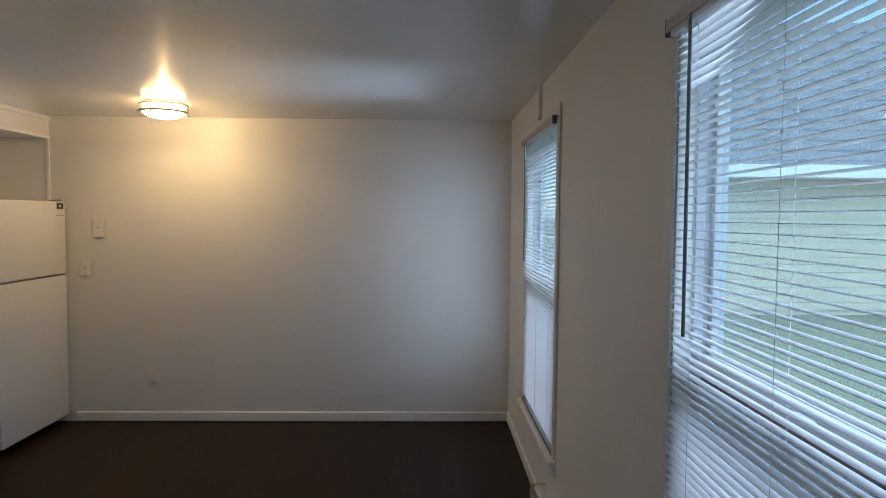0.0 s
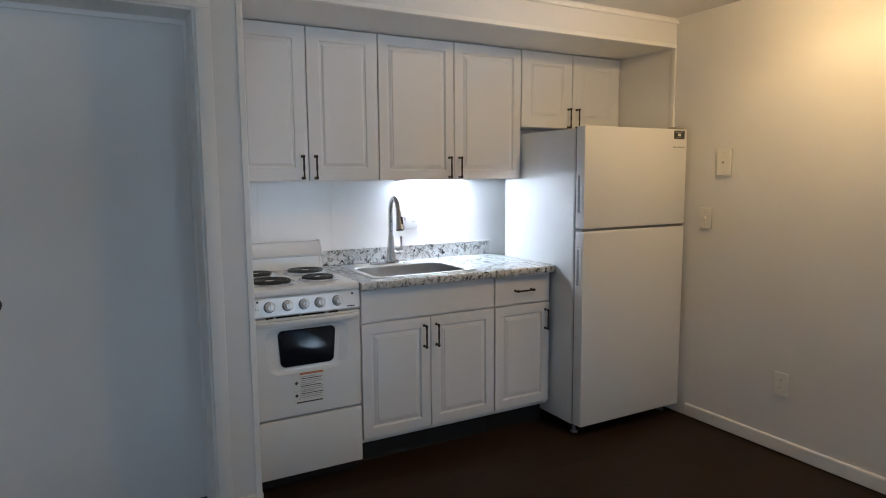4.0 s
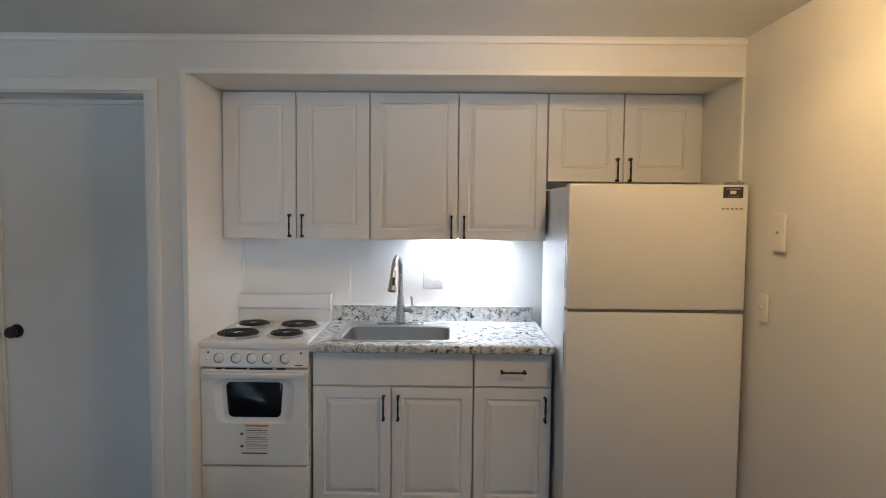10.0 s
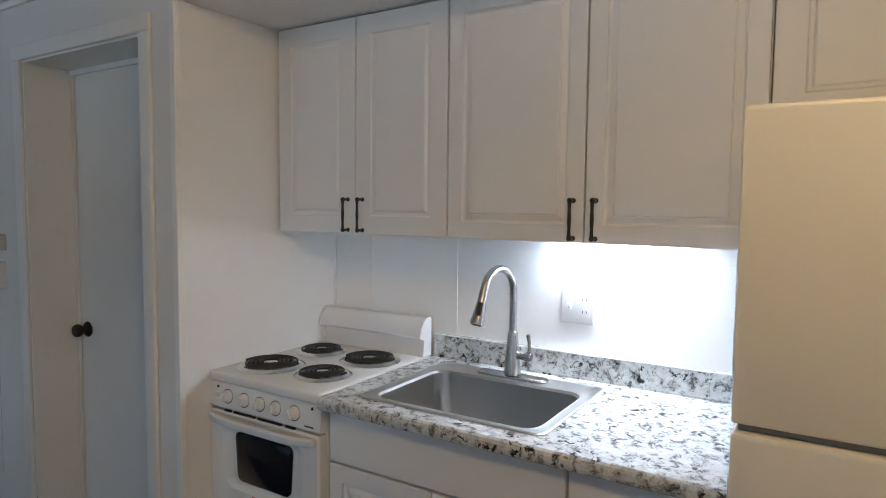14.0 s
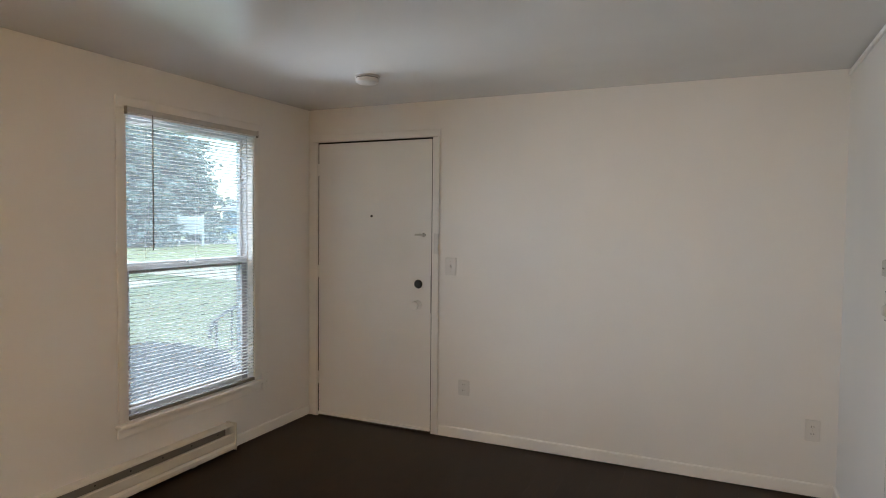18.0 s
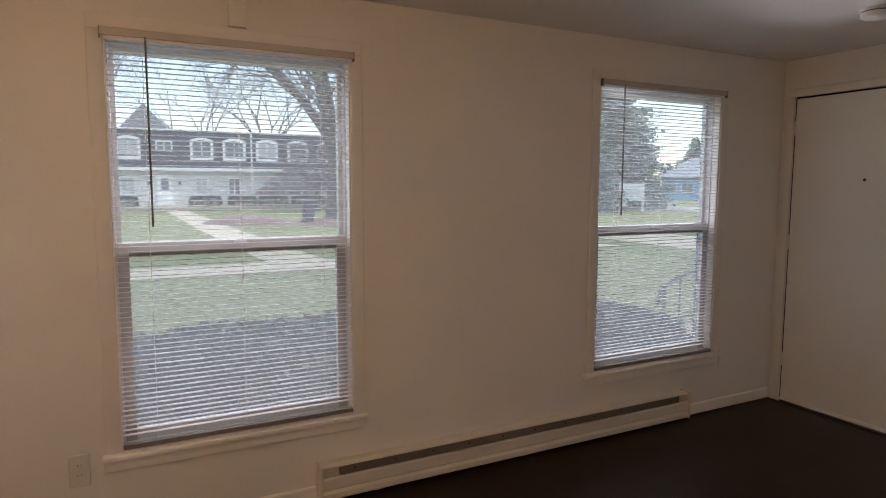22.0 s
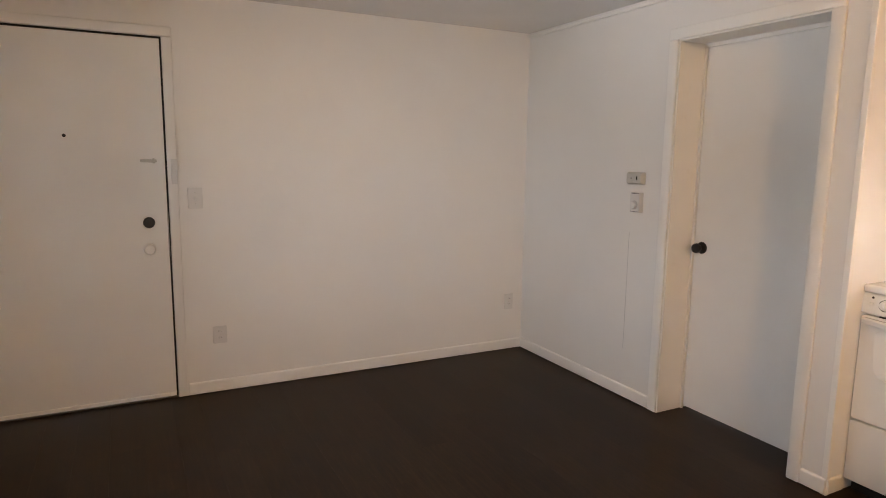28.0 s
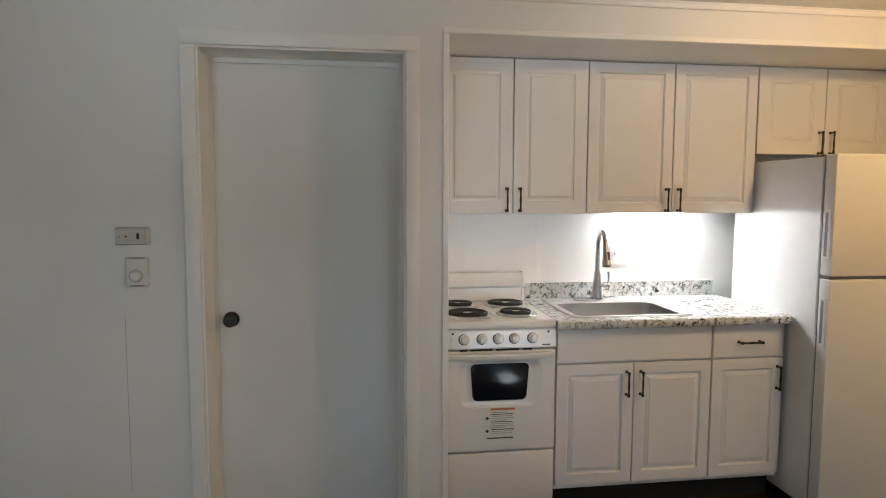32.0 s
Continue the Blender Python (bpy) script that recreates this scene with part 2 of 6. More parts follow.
def glass(name, tint=(1, 1, 1), veil=0.0):
    m = bpy.data.materials.new(name)
    m.use_nodes = True
    nodes = m.node_tree.nodes
    out = nodes["Material Output"]
    nodes.remove(nodes["Principled BSDF"])
    clear, gloss, mix, edge, steep, fres = add(m, "BsdfTransparent"), add(m, "BsdfGlossy", Roughness=0.02), add(m, "MixShader"), add(m, "LayerWeight", Blend=0.5), add(m, "Math"), add(m, "MapRange", To_Min=0.016, To_Max=0.8)
    steep.operation, steep.inputs[1].default_value = "POWER", 5.0
    wire(m, edge.outputs["Facing"], steep.inputs[0])
    wire(m, steep.outputs[0], fres.inputs["Value"])
    clear.inputs["Color"].default_value = (*tint, 1)
    wire(m, fres.outputs[0], mix.inputs[0])
    wire(m, clear.outputs[0], mix.inputs[1])
    wire(m, gloss.outputs[0], mix.inputs[2])
    last = mix.outputs[0]
    # Pale blue translucent share, laid over the view as haze.
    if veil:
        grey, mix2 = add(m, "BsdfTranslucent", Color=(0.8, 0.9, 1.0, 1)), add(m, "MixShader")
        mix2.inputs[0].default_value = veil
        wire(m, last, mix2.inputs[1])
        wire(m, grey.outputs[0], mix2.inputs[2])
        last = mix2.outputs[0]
    wire(m, last, out.inputs["Surface"])
    return m


# Tint dims the outdoors; the veil puts haze into the panes and screens.
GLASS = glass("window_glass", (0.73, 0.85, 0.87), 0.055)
SCREEN = glass("insect_screen", (0.86, 0.87, 0.88), 0.03)


def glow(name, color, strength):
    m = material(name, color, 0.4)
    bsdf(m).inputs["Emission Color"].default_value = (*color, 1)
    bsdf(m).inputs["Emission Strength"].default_value = strength
    return m


LAMP_GLASS = glow("lit_frosted_glass", (1.0, 0.66, 0.28), 3.2)
STRIP_GLOW = glow("lit_led_diffuser", (0.86, 0.94, 1.0), 28.0)
OVEN_GLASS = material("oven_glass", (0.007, 0.009, 0.014), 0.14, spec=0.3)

# ---- building tools ----
def mesh_of(name, bm, mat, smooth=False):
    bmesh.ops.recalc_face_normals(bm, faces=bm.faces)
    me = bpy.data.meshes.new(name)
    bm.to_mesh(me)
    bm.free()
    for m in mat if isinstance(mat, (list, tuple)) else (mat,):
        me.materials.append(m)
    if smooth:
        me.shade_smooth()
        for e, s in zip(me.edges, sharp_edges(me)):
            e.use_edge_sharp = s
    return me


def sharp_edges(me):
    faces = {}
    for p in me.polygons:
        for k in p.edge_keys:
            faces.setdefault(k, []).append(p.normal)
    return [len(faces.get(e.key, ())) != 2 or faces[e.key][0].dot(faces[e.key][1]) < 0.8 for e in me.edges]


def part(name, bm, mat, parent, label="", smooth=False):
    ob = new(name, bm if isinstance(bm, bpy.types.Mesh) else mesh_of(name, bm, mat, smooth))
    ob.parent = parent
    if label:
        tagged(ob, label)
    return ob


def structure(name, bm, mat, label, category, smooth=False):
    return tagged(new(name, mesh_of(name, bm, mat, smooth)), label, category, kind="structure")


def thing(name, label, category, group="", m=None, kind=""):
    ob = new(name)
    ob.empty_display_size = 0.1
    if m:
        ob.matrix_world = m
    return tagged(ob, label, category, group, kind)


def box(bm, x0, x1, y0, y1, z0, z1, bevel=0.0, segments=2):
    vs = [bm.verts.new((x, y, z)) for x in (x0, x1) for y in (y0, y1) for z in (z0, z1)]
    fs = [bm.faces.new([vs[i] for i in q]) for q in ((0, 1, 3, 2), (4, 6, 7, 5), (0, 4, 5, 1), (2, 3, 7, 6), (0, 2, 6, 4), (1, 5, 7, 3))]
    if bevel:
        es = list({e for f in fs for e in f.edges})
        bmesh.ops.bevel(bm, geom=es, offset=bevel, segments=segments, affect="EDGES", profile=0.5)
    return bm


def boxed(*a, **k):
    return box(bmesh.new(), *a, **k)


def lathe(bm, profile, steps=24, m=Matrix()):
    """Turns a profile of (radius, height) round z; ends at radius 0 are closed."""
    rings = []
    for r, z in profile:
        if r < 1e-6:
            rings.append([bm.verts.new(m @ Vector((0, 0, z)))])
        else:
            rings.append([bm.verts.new(m @ Vector((r * math.cos(a), r * math.sin(a), z))) for a in (2 * math.pi * i / steps for i in range(steps))])
    for a, b in zip(rings, rings[1:]):
        for i in range(steps):
            j = (i + 1) % steps
            if len(a) == 1 and len(b) > 1:
                bm.faces.new((a[0], b[i], b[j]))
            elif len(b) == 1 and len(a) > 1:
                bm.faces.new((a[i], b[0], a[j]))
            elif len(a) > 1:
                bm.faces.new((a[i], b[i], b[j], a[j]))
    return bm


def tube(bm, points, radius, steps=8, closed=False):
    """A round bar along points; radius may be a list."""
    pts = [Vector(p) for p in points]
    n = len(pts)
    rings, side = [], None
    for i, p in enumerate(pts):
        a = pts[i - 1] if i or closed else p
        b = pts[(i + 1) % n] if i < n - 1 or closed else p
        d = (b - a).normalized()
        if side is None:
            side = d.orthogonal().normalized()
        side = (side - d * side.dot(d)).normalized()
        up = d.cross(side)
        r = radius[i] if isinstance(radius, (list, tuple)) else radius
        rings.append([bm.verts.new(p + r * (math.cos(t) * side + math.sin(t) * up)) for t in (2 * math.pi * k / steps for k in range(steps))])
    for a, b in zip(rings, rings[1:] + ([rings[0]] if closed else [])):
        for k in range(steps):
            bm.faces.new((a[k], a[(k + 1) % steps], b[(k + 1) % steps], b[k]))
    if not closed:
        bm.faces.new(rings[0])
        bm.faces.new(rings[-1])
    return bm


def rounded(w, h, r, n=5):
    """Points of a rounded rectangle about the origin."""
    out = []
    for cx, cy, a0 in ((w / 2 - r, h / 2 - r, 0), (-w / 2 + r, h / 2 - r, 90), (-w / 2 + r, -h / 2 + r, 180), (w / 2 - r, -h / 2 + r, 270)):
        for i in range(n + 1):
            a = radians(a0 + 90 * i / n)
            out.append((cx + r * math.cos(a), cy + r * math.sin(a)))
    return out


def loft(bm, loops, cap_first=True, cap_last=True):
    """Joins loops of equal length in turn."""
    rings = [[bm.verts.new(p) for p in loop] for loop in loops]
    n = len(rings[0])
    for a, b in zip(rings, rings[1:]):
        for i in range(n):
            bm.faces.new((a[i], a[(i + 1) % n], b[(i + 1) % n], b[i]))
    if cap_first:
        bm.faces.new(rings[0])
    if cap_last:
        bm.faces.new(rings[-1])
    return bm


def wall_mesh(axis, a0, a1, u0, u1, z0, z1, holes):
    """A wall between a0 and a1 across, from u0 to u1 along, with openings (u0, u1, z0, z1) right through it."""
    us = sorted({u0, u1, *(h[0] for h in holes), *(h[1] for h in holes)})
    zs = sorted({z0, z1, *(h[2] for h in holes), *(h[3] for h in holes)})
    solid = {}
    for i in range(len(us) - 1):
        for j in range(len(zs) - 1):
            u, z = (us[i] + us[i + 1]) / 2, (zs[j] + zs[j + 1]) / 2
            solid[i, j] = not any(h[0] < u < h[1] and h[2] < z < h[3] for h in holes)
    bm, verts = bmesh.new(), {}

    def v(a, u, z):
        key = (a, u, z)
        if key not in verts:
            verts[key] = bm.verts.new((a, u, z) if axis == "x" else (u, a, z))
        return verts[key]

    for (i, j), full in solid.items():
        if not full:
            continue
        ua, ub, za, zb = us[i], us[i + 1], zs[j], zs[j + 1]
        for a in (a0, a1):
            bm.faces.new((v(a, ua, za), v(a, ub, za), v(a, ub, zb), v(a, ua, zb)))
        for di, dj, (p, q) in ((-1, 0, ((ua, za), (ua, zb))), (1, 0, ((ub, za), (ub, zb))), (0, -1, ((ua, za), (ub, za))), (0, 1, ((ua, zb), (ub, zb)))):
            if not solid.get((i + di, j + dj)):
                bm.faces.new((v(a0, *p), v(a1, *p), v(a1, *q), v(a0, *q)))
    return bm

# ---- the room ----
EAST, SOUTH, TOP = 3.43, -4.768, 2.287
BACK, SIDE, SOFFIT = -0.745, -2.42, 2.125
WINDOWS = ((-1.738, -0.765), (-4.160, -3.190))
W_SILL, W_HEAD = 0.395, 2.045
CLOSET = (-3.390, -2.592, 2.04)
ENTRY = (2.400, 3.347, 2.046)

structure("wall_north", boxed(BACK - 0.12, EAST + 0.2, 0, 0.14, 0, TOP), WALL, "off-white painted wall at the fridge end", "wall")
structure("wall_east", wall_mesh("x", EAST, EAST + 0.112, SOUTH, 0, 0, TOP, [(a, b, W_SILL, W_HEAD) for a, b in WINDOWS]), WALL, "off-white painted wall with two tall windows", "wall")
structure("wall_south", wall_mesh("y", SOUTH - 0.16, SOUTH, -0.2, EAST + 0.2, 0, TOP, [(ENTRY[0], ENTRY[1], 0, ENTRY[2])]), WALL, "off-white painted wall with the entry door", "wall")
structure("wall_west", wall_mesh("x", -0.25, 0, SOUTH, SIDE, 0, TOP, [(CLOSET[0], CLOSET[1], 0, CLOSET[2])]), WALL, "off-white panelled wall with the closet door", "wall")
structure("wall_alcove_side", boxed(BACK, -0.25, SIDE - 0.1, SIDE, 0, TOP), ALCOVE, "off-white side wall of the kitchen alcove", "wall")
# Skin added so the lightened paint reaches the alcove's front edge.
structure("alcove_skin", boxed(BACK + 0.001, -0.021, SIDE, SIDE + 0.0017, 0.004, SOFFIT - 0.001), ALCOVE, "added skin in the lightened alcove paint over the side wall", "wall panel")
structure("wall_alcove_back", boxed(BACK - 0.12, BACK, SIDE - 0.1, 0, 0, TOP), ALCOVE, "off-white panelled back wall of the kitchen alcove", "wall")
structure("soffit", boxed(BACK, 0, SIDE, 0, SOFFIT, TOP, bevel=0), WALL, "off-white boxed soffit over the kitchen", "soffit")
structure("ceiling", boxed(BACK - 0.12, EAST + 0.2, SOUTH - 0.16, 0.14, TOP, TOP + 0.12), CEILING, "pale grey ceiling in satin paint", "ceiling")
structure("closet_wall", boxed(-1.0, -0.9, SOUTH, SIDE - 0.1, 0, TOP), WALL, "plain wall behind the closet door", "wall")
floor = structure("floor", boxed(BACK - 0.12, EAST + 0.2, SOUTH - 0.16, 0.14, -0.12, -0.004), GAP, "dark espresso wood-look plank floor", "floor")


def baseboard(name, x0, x1, y0, y1, out):
    """Board 0.075 high with an eased top edge; out: the side that faces the room."""
    bm = boxed(x0, x1, y0, y1, 0.008, 0.075)
    es = [e for e in bm.edges if all(v.co.z > 0.07 for v in e.verts) and abs((e.verts[0].co + e.verts[1].co).dot(Vector(out)) / 2 - max(v.co.dot(Vector(out)) for v in bm.verts)) < 1e-4]
    bmesh.ops.bevel(bm, geom=es, offset=0.009, segments=3, affect="EDGES", profile=0.5)
    return structure(name, bm, TRIM, "white painted baseboard along the wall", "baseboard")


baseboard("baseboard_north", 0.16, EAST - 0.013, -0.013, 0, (0, -1, 0))
baseboard("baseboard_east", EAST - 0.013, EAST, -1.55, 0, (-1, 0, 0))
baseboard("baseboard_east", EAST - 0.013, EAST, SOUTH + 0.012, -3.92, (-1, 0, 0))
baseboard("baseboard_south", 0.013, 2.338, SOUTH, SOUTH + 0.013, (0, 1, 0))
baseboard("baseboard_west", 0, 0.013, SOUTH, -3.452, (1, 0, 0))
baseboard("baseboard_west", 0, 0.013, -2.53, SIDE, (1, 0, 0))
baseboard("baseboard_alcove", -0.1, -0.002, SIDE, SIDE + 0.011, (0, 1, 0))

# slim mouldings of the west wall
structure("crown_trim", boxed(0, 0.014, SOUTH, 0, TOP - 0.034, TOP - 0.014, bevel=0.004), TRIM, "slim white moulding below the ceiling", "moulding")
bm = boxed(-0.02, 0.006, SIDE - 0.02, SIDE + 0.006, 0, SOFFIT - 0.006, bevel=0.003)
structure("corner_trim", bm, TRIM, "white corner moulding at the alcove's edge", "moulding")
structure("soffit_trim", boxed(-0.02, 0.006, SIDE - 0.02, -0.001, SOFFIT - 0.006, SOFFIT + 0.016, bevel=0.003), TRIM, "white corner moulding under the soffit", "moulding")
structure("alcove_trim", boxed(-0.02, 0.005, -0.012, 0, 1.0, SOFFIT - 0.007, bevel=0.003), TRIM, "white corner moulding beside the fridge", "moulding")
structure("alcove_corner_bead", boxed(BACK, BACK + 0.012, SIDE, SIDE + 0.012, 0.9, 1.4, bevel=0.003), TRIM, "thin bead in the alcove corner", "moulding")
for y in (-2.22, -1.82, -1.0):
    structure("panel_seam", boxed(BACK, BACK + (0.0015 if y < -1.5 else 0.0004), y - 0.0025, y + 0.0025, 1.0, 1.39), TRIM, "thin painted seam between wall panels", "seam")
structure("panel_seam", boxed(0, 0.0007, -3.6808, -3.6792, 0.3, 1.0), GREYINK, "thin cracked seam between wall panels", "seam")


def casing(name, label, axis, at, out, a, b, z0, z1, w, t, legs=(True, True), mat=None):
    """Trim round an opening from a to b along, up to z1: two legs and a head with a stepped face."""
    root = tagged(new(name), label, "door trim" if z0 < 0.1 else "window trim", kind="structure")

    def board(part_name, u0, u1, za, zb):
        bm = bmesh.new()
        lo, hi = sorted((at, at + out * t))
        c = (lo, hi, u0, u1) if axis == "x" else (u0, u1, lo, hi)
        box(bm, *c, za, zb, bevel=0.005, segments=3)
        part(part_name, bm, mat or TRIM, root, smooth=True)

    if legs[0]:
        board("leg", a - w, a, z0, z1)
    if legs[1]:
        board("leg", b, b + w, z0, z1)
    board("head", a - w if legs[0] else a, b + w if legs[1] else b, z1, z1 + w)
    return root


casing("closet_casing", "white painted casing round the closet door", "x", 0, 1, CLOSET[0], CLOSET[1], 0.004, CLOSET[2], 0.058, 0.016)
casing("entry_casing", "white painted casing round the entry door", "y", SOUTH, 1, ENTRY[0], ENTRY[1], 0.004, ENTRY[2], 0.052, 0.014, mat=WALL)


# ---- doors ----
def hinge_mesh():
    bm = lathe(bmesh.new(), [(0, 0), (0.006, 0), (0.006, 0.09), (0, 0.09)], 10)
    return mesh_of("hinge", bm, DOOR, True)


def knob_profile(bm, m, r=0.029, reach=0.062):
    lathe(bm, [(0, 0), (0.032, 0), (0.033, 0.004), (0.028, 0.009), (0.013, 0.011), (0.012, reach - 0.035), (0.02, reach - 0.032), (r, reach - 0.02), (r, reach - 0.01), (r * 0.85, reach - 0.002), (r * 0.4, reach), (0, reach)], 24, m)
    return bm


HINGE = hinge_mesh()
entry = tagged(new("door_1"), "closed white flush entry door in its frame", "door", kind="structure")
x0, x1 = ENTRY[0] + 0.0105, ENTRY[1] - 0.0065
part("slab", boxed(x0, x1, SOUTH - 0.046, SOUTH - 0.002, 0.014, 2.034, bevel=0.002), DOOR, entry)
out = pose(0, 0, 0, -90)
part("knob", knob_profile(bmesh.new(), Matrix.Translation((2.512, SOUTH - 0.002, 0.892)) @ out), DOOR, entry, "white painted round door knob", True)
part("deadbolt", lathe(bmesh.new(), [(0, 0), (0.03, 0), (0.031, 0.005), (0.026, 0.012), (0.01, 0.013), (0, 0.013)], 24, Matrix.Translation((2.507, SOUTH - 0.002, 1.037)) @ out), BLACK, entry, "round black deadbolt plate", True)
part("peephole", lathe(bmesh.new(), [(0, 0), (0.009, 0), (0.009, 0.003), (0.005, 0.004), (0, 0.002)], 14, Matrix.Translation((2.886, SOUTH - 0.002, 1.506)) @ out), BLACK, entry, "small dark peephole", True)
bm = boxed(2.452, 2.535, SOUTH - 0.002, SOUTH + 0.012, 1.37, 1.386, bevel=0.004)
box(bm, 2.462, 2.474, SOUTH - 0.002, SOUTH + 0.02, 1.365, 1.392, bevel=0.003)
part("swing_latch", bm, AGED, entry, "worn painted swing latch", True)
part("lock_edge_plate", boxed(x0 - 0.003, x0 + 0.003, SOUTH - 0.03, SOUTH + 0.001, 0.84, 1.1), BADGE, entry, "worn metal strike plate")
for z in (0.25, 1.05, 1.8):
    h = part("hinge", HINGE, None, entry)
    h.location = (x1 + 0.003, SOUTH + 0.002, z)
part("sweep", boxed(x0, x1, SOUTH - 0.004, SOUTH + 0.005, 0.015, 0.036, bevel=0.002), TRIM, entry, "worn white door sweep")
structure("entry_latch_keeper", boxed(2.350, 2.382, SOUTH + 0.011, SOUTH + 0.024, 1.25, 1.39, bevel=0.003), PLASTIC, "worn painted latch keeper on the casing", "latch")
bm = bmesh.new()
for a in (ENTRY[0] - 0.001, ENTRY[1] - 0.005):
    box(bm, a - (0.0 if a < 3 else 0.012), a + (0.018 if a < 3 else 0.006), SOUTH - 0.16, SOUTH - 0.048, 0, ENTRY[2])
box(bm, ENTRY[0] + 0.017, ENTRY[1] - 0.017, SOUTH - 0.16, SOUTH - 0.048, ENTRY[2] - 0.018, ENTRY[2])
structure("entry_jamb", bm, TRIM, "white painted door jamb", "jamb")
# Dark strips added in the door's gaps to draw their shadow lines.
bm = bmesh.new()
for a in (ENTRY[0] - 0.0005, ENTRY[1] - 0.0165):
    box(bm, a, a + 0.017, SOUTH - 0.0478, SOUTH - 0.0465, 0.014, ENTRY[2])
box(bm, ENTRY[0] + 0.0166, ENTRY[1] - 0.0166, SOUTH - 0.0478, SOUTH - 0.0465, ENTRY[2] - 0.017, ENTRY[2])
for a, b in ((ENTRY[0] + 0.0004, x0 - 0.0004), (x1 + 0.0004, ENTRY[1] - 0.0004)):
    box(bm, a, b, SOUTH - 0.018, SOUTH - 0.0035, 0.014, 2.045)
box(bm, x0, x1, SOUTH - 0.018, SOUTH - 0.0035, 2.0345, 2.045)
structure("weatherstrip", bm, DARK, "dark strips standing in for shade in the entry door's gaps", "weatherstrip")
structure("threshold", boxed(ENTRY[0], ENTRY[1], SOUTH - 0.16, SOUTH - 0.002, -0.004, 0.008, bevel=0.003), GAP_METAL, "worn metal threshold, darkened for the shade under the door", "threshold")

closet = tagged(new("door_2"), "closed white flush closet door deep in its jamb", "door", kind="structure")
DX = -0.19
part("slab", boxed(DX - 0.035, DX, CLOSET[0] + 0.012, CLOSET[1] - 0.012, 0.02, CLOSET[2] - 0.018, bevel=0.002), DOOR, closet)
part("knob", knob_profile(bmesh.new(), Matrix.Translation((DX, -3.318, 0.945)) @ pose(0, 0, 0, 0, 90), 0.027, 0.06), BLACK, closet, "round black door knob", True)
bm = bmesh.new()
box(bm, -0.25, 0.001, CLOSET[0] - 0.001, CLOSET[0] + 0.008, 0.004, CLOSET[2])
box(bm, -0.25, 0.001, CLOSET[1] - 0.008, CLOSET[1] + 0.001, 0.004, CLOSET[2])
box(bm, -0.25, 0.001, CLOSET[0] + 0.008, CLOSET[1] - 0.008, CLOSET[2] - 0.008, CLOSET[2] + 0.001)
structure("closet_jamb", bm, TRIM, "cream painted closet door jamb", "jamb")
bm = bmesh.new()
box(bm, -0.188, -0.176, CLOSET[0] + 0.008, CLOSET[0] + 0.02, 0.004, CLOSET[2] - 0.008)
box(bm, -0.188, -0.176, CLOSET[1] - 0.02, CLOSET[1] - 0.008, 0.004, CLOSET[2] - 0.008)
box(bm, -0.188, -0.176, CLOSET[0] + 0.02, CLOSET[1] - 0.02, CLOSET[2] - 0.028, CLOSET[2] - 0.008)
structure("closet_stop", bm, TRIM, "white door stop strip", "jamb")


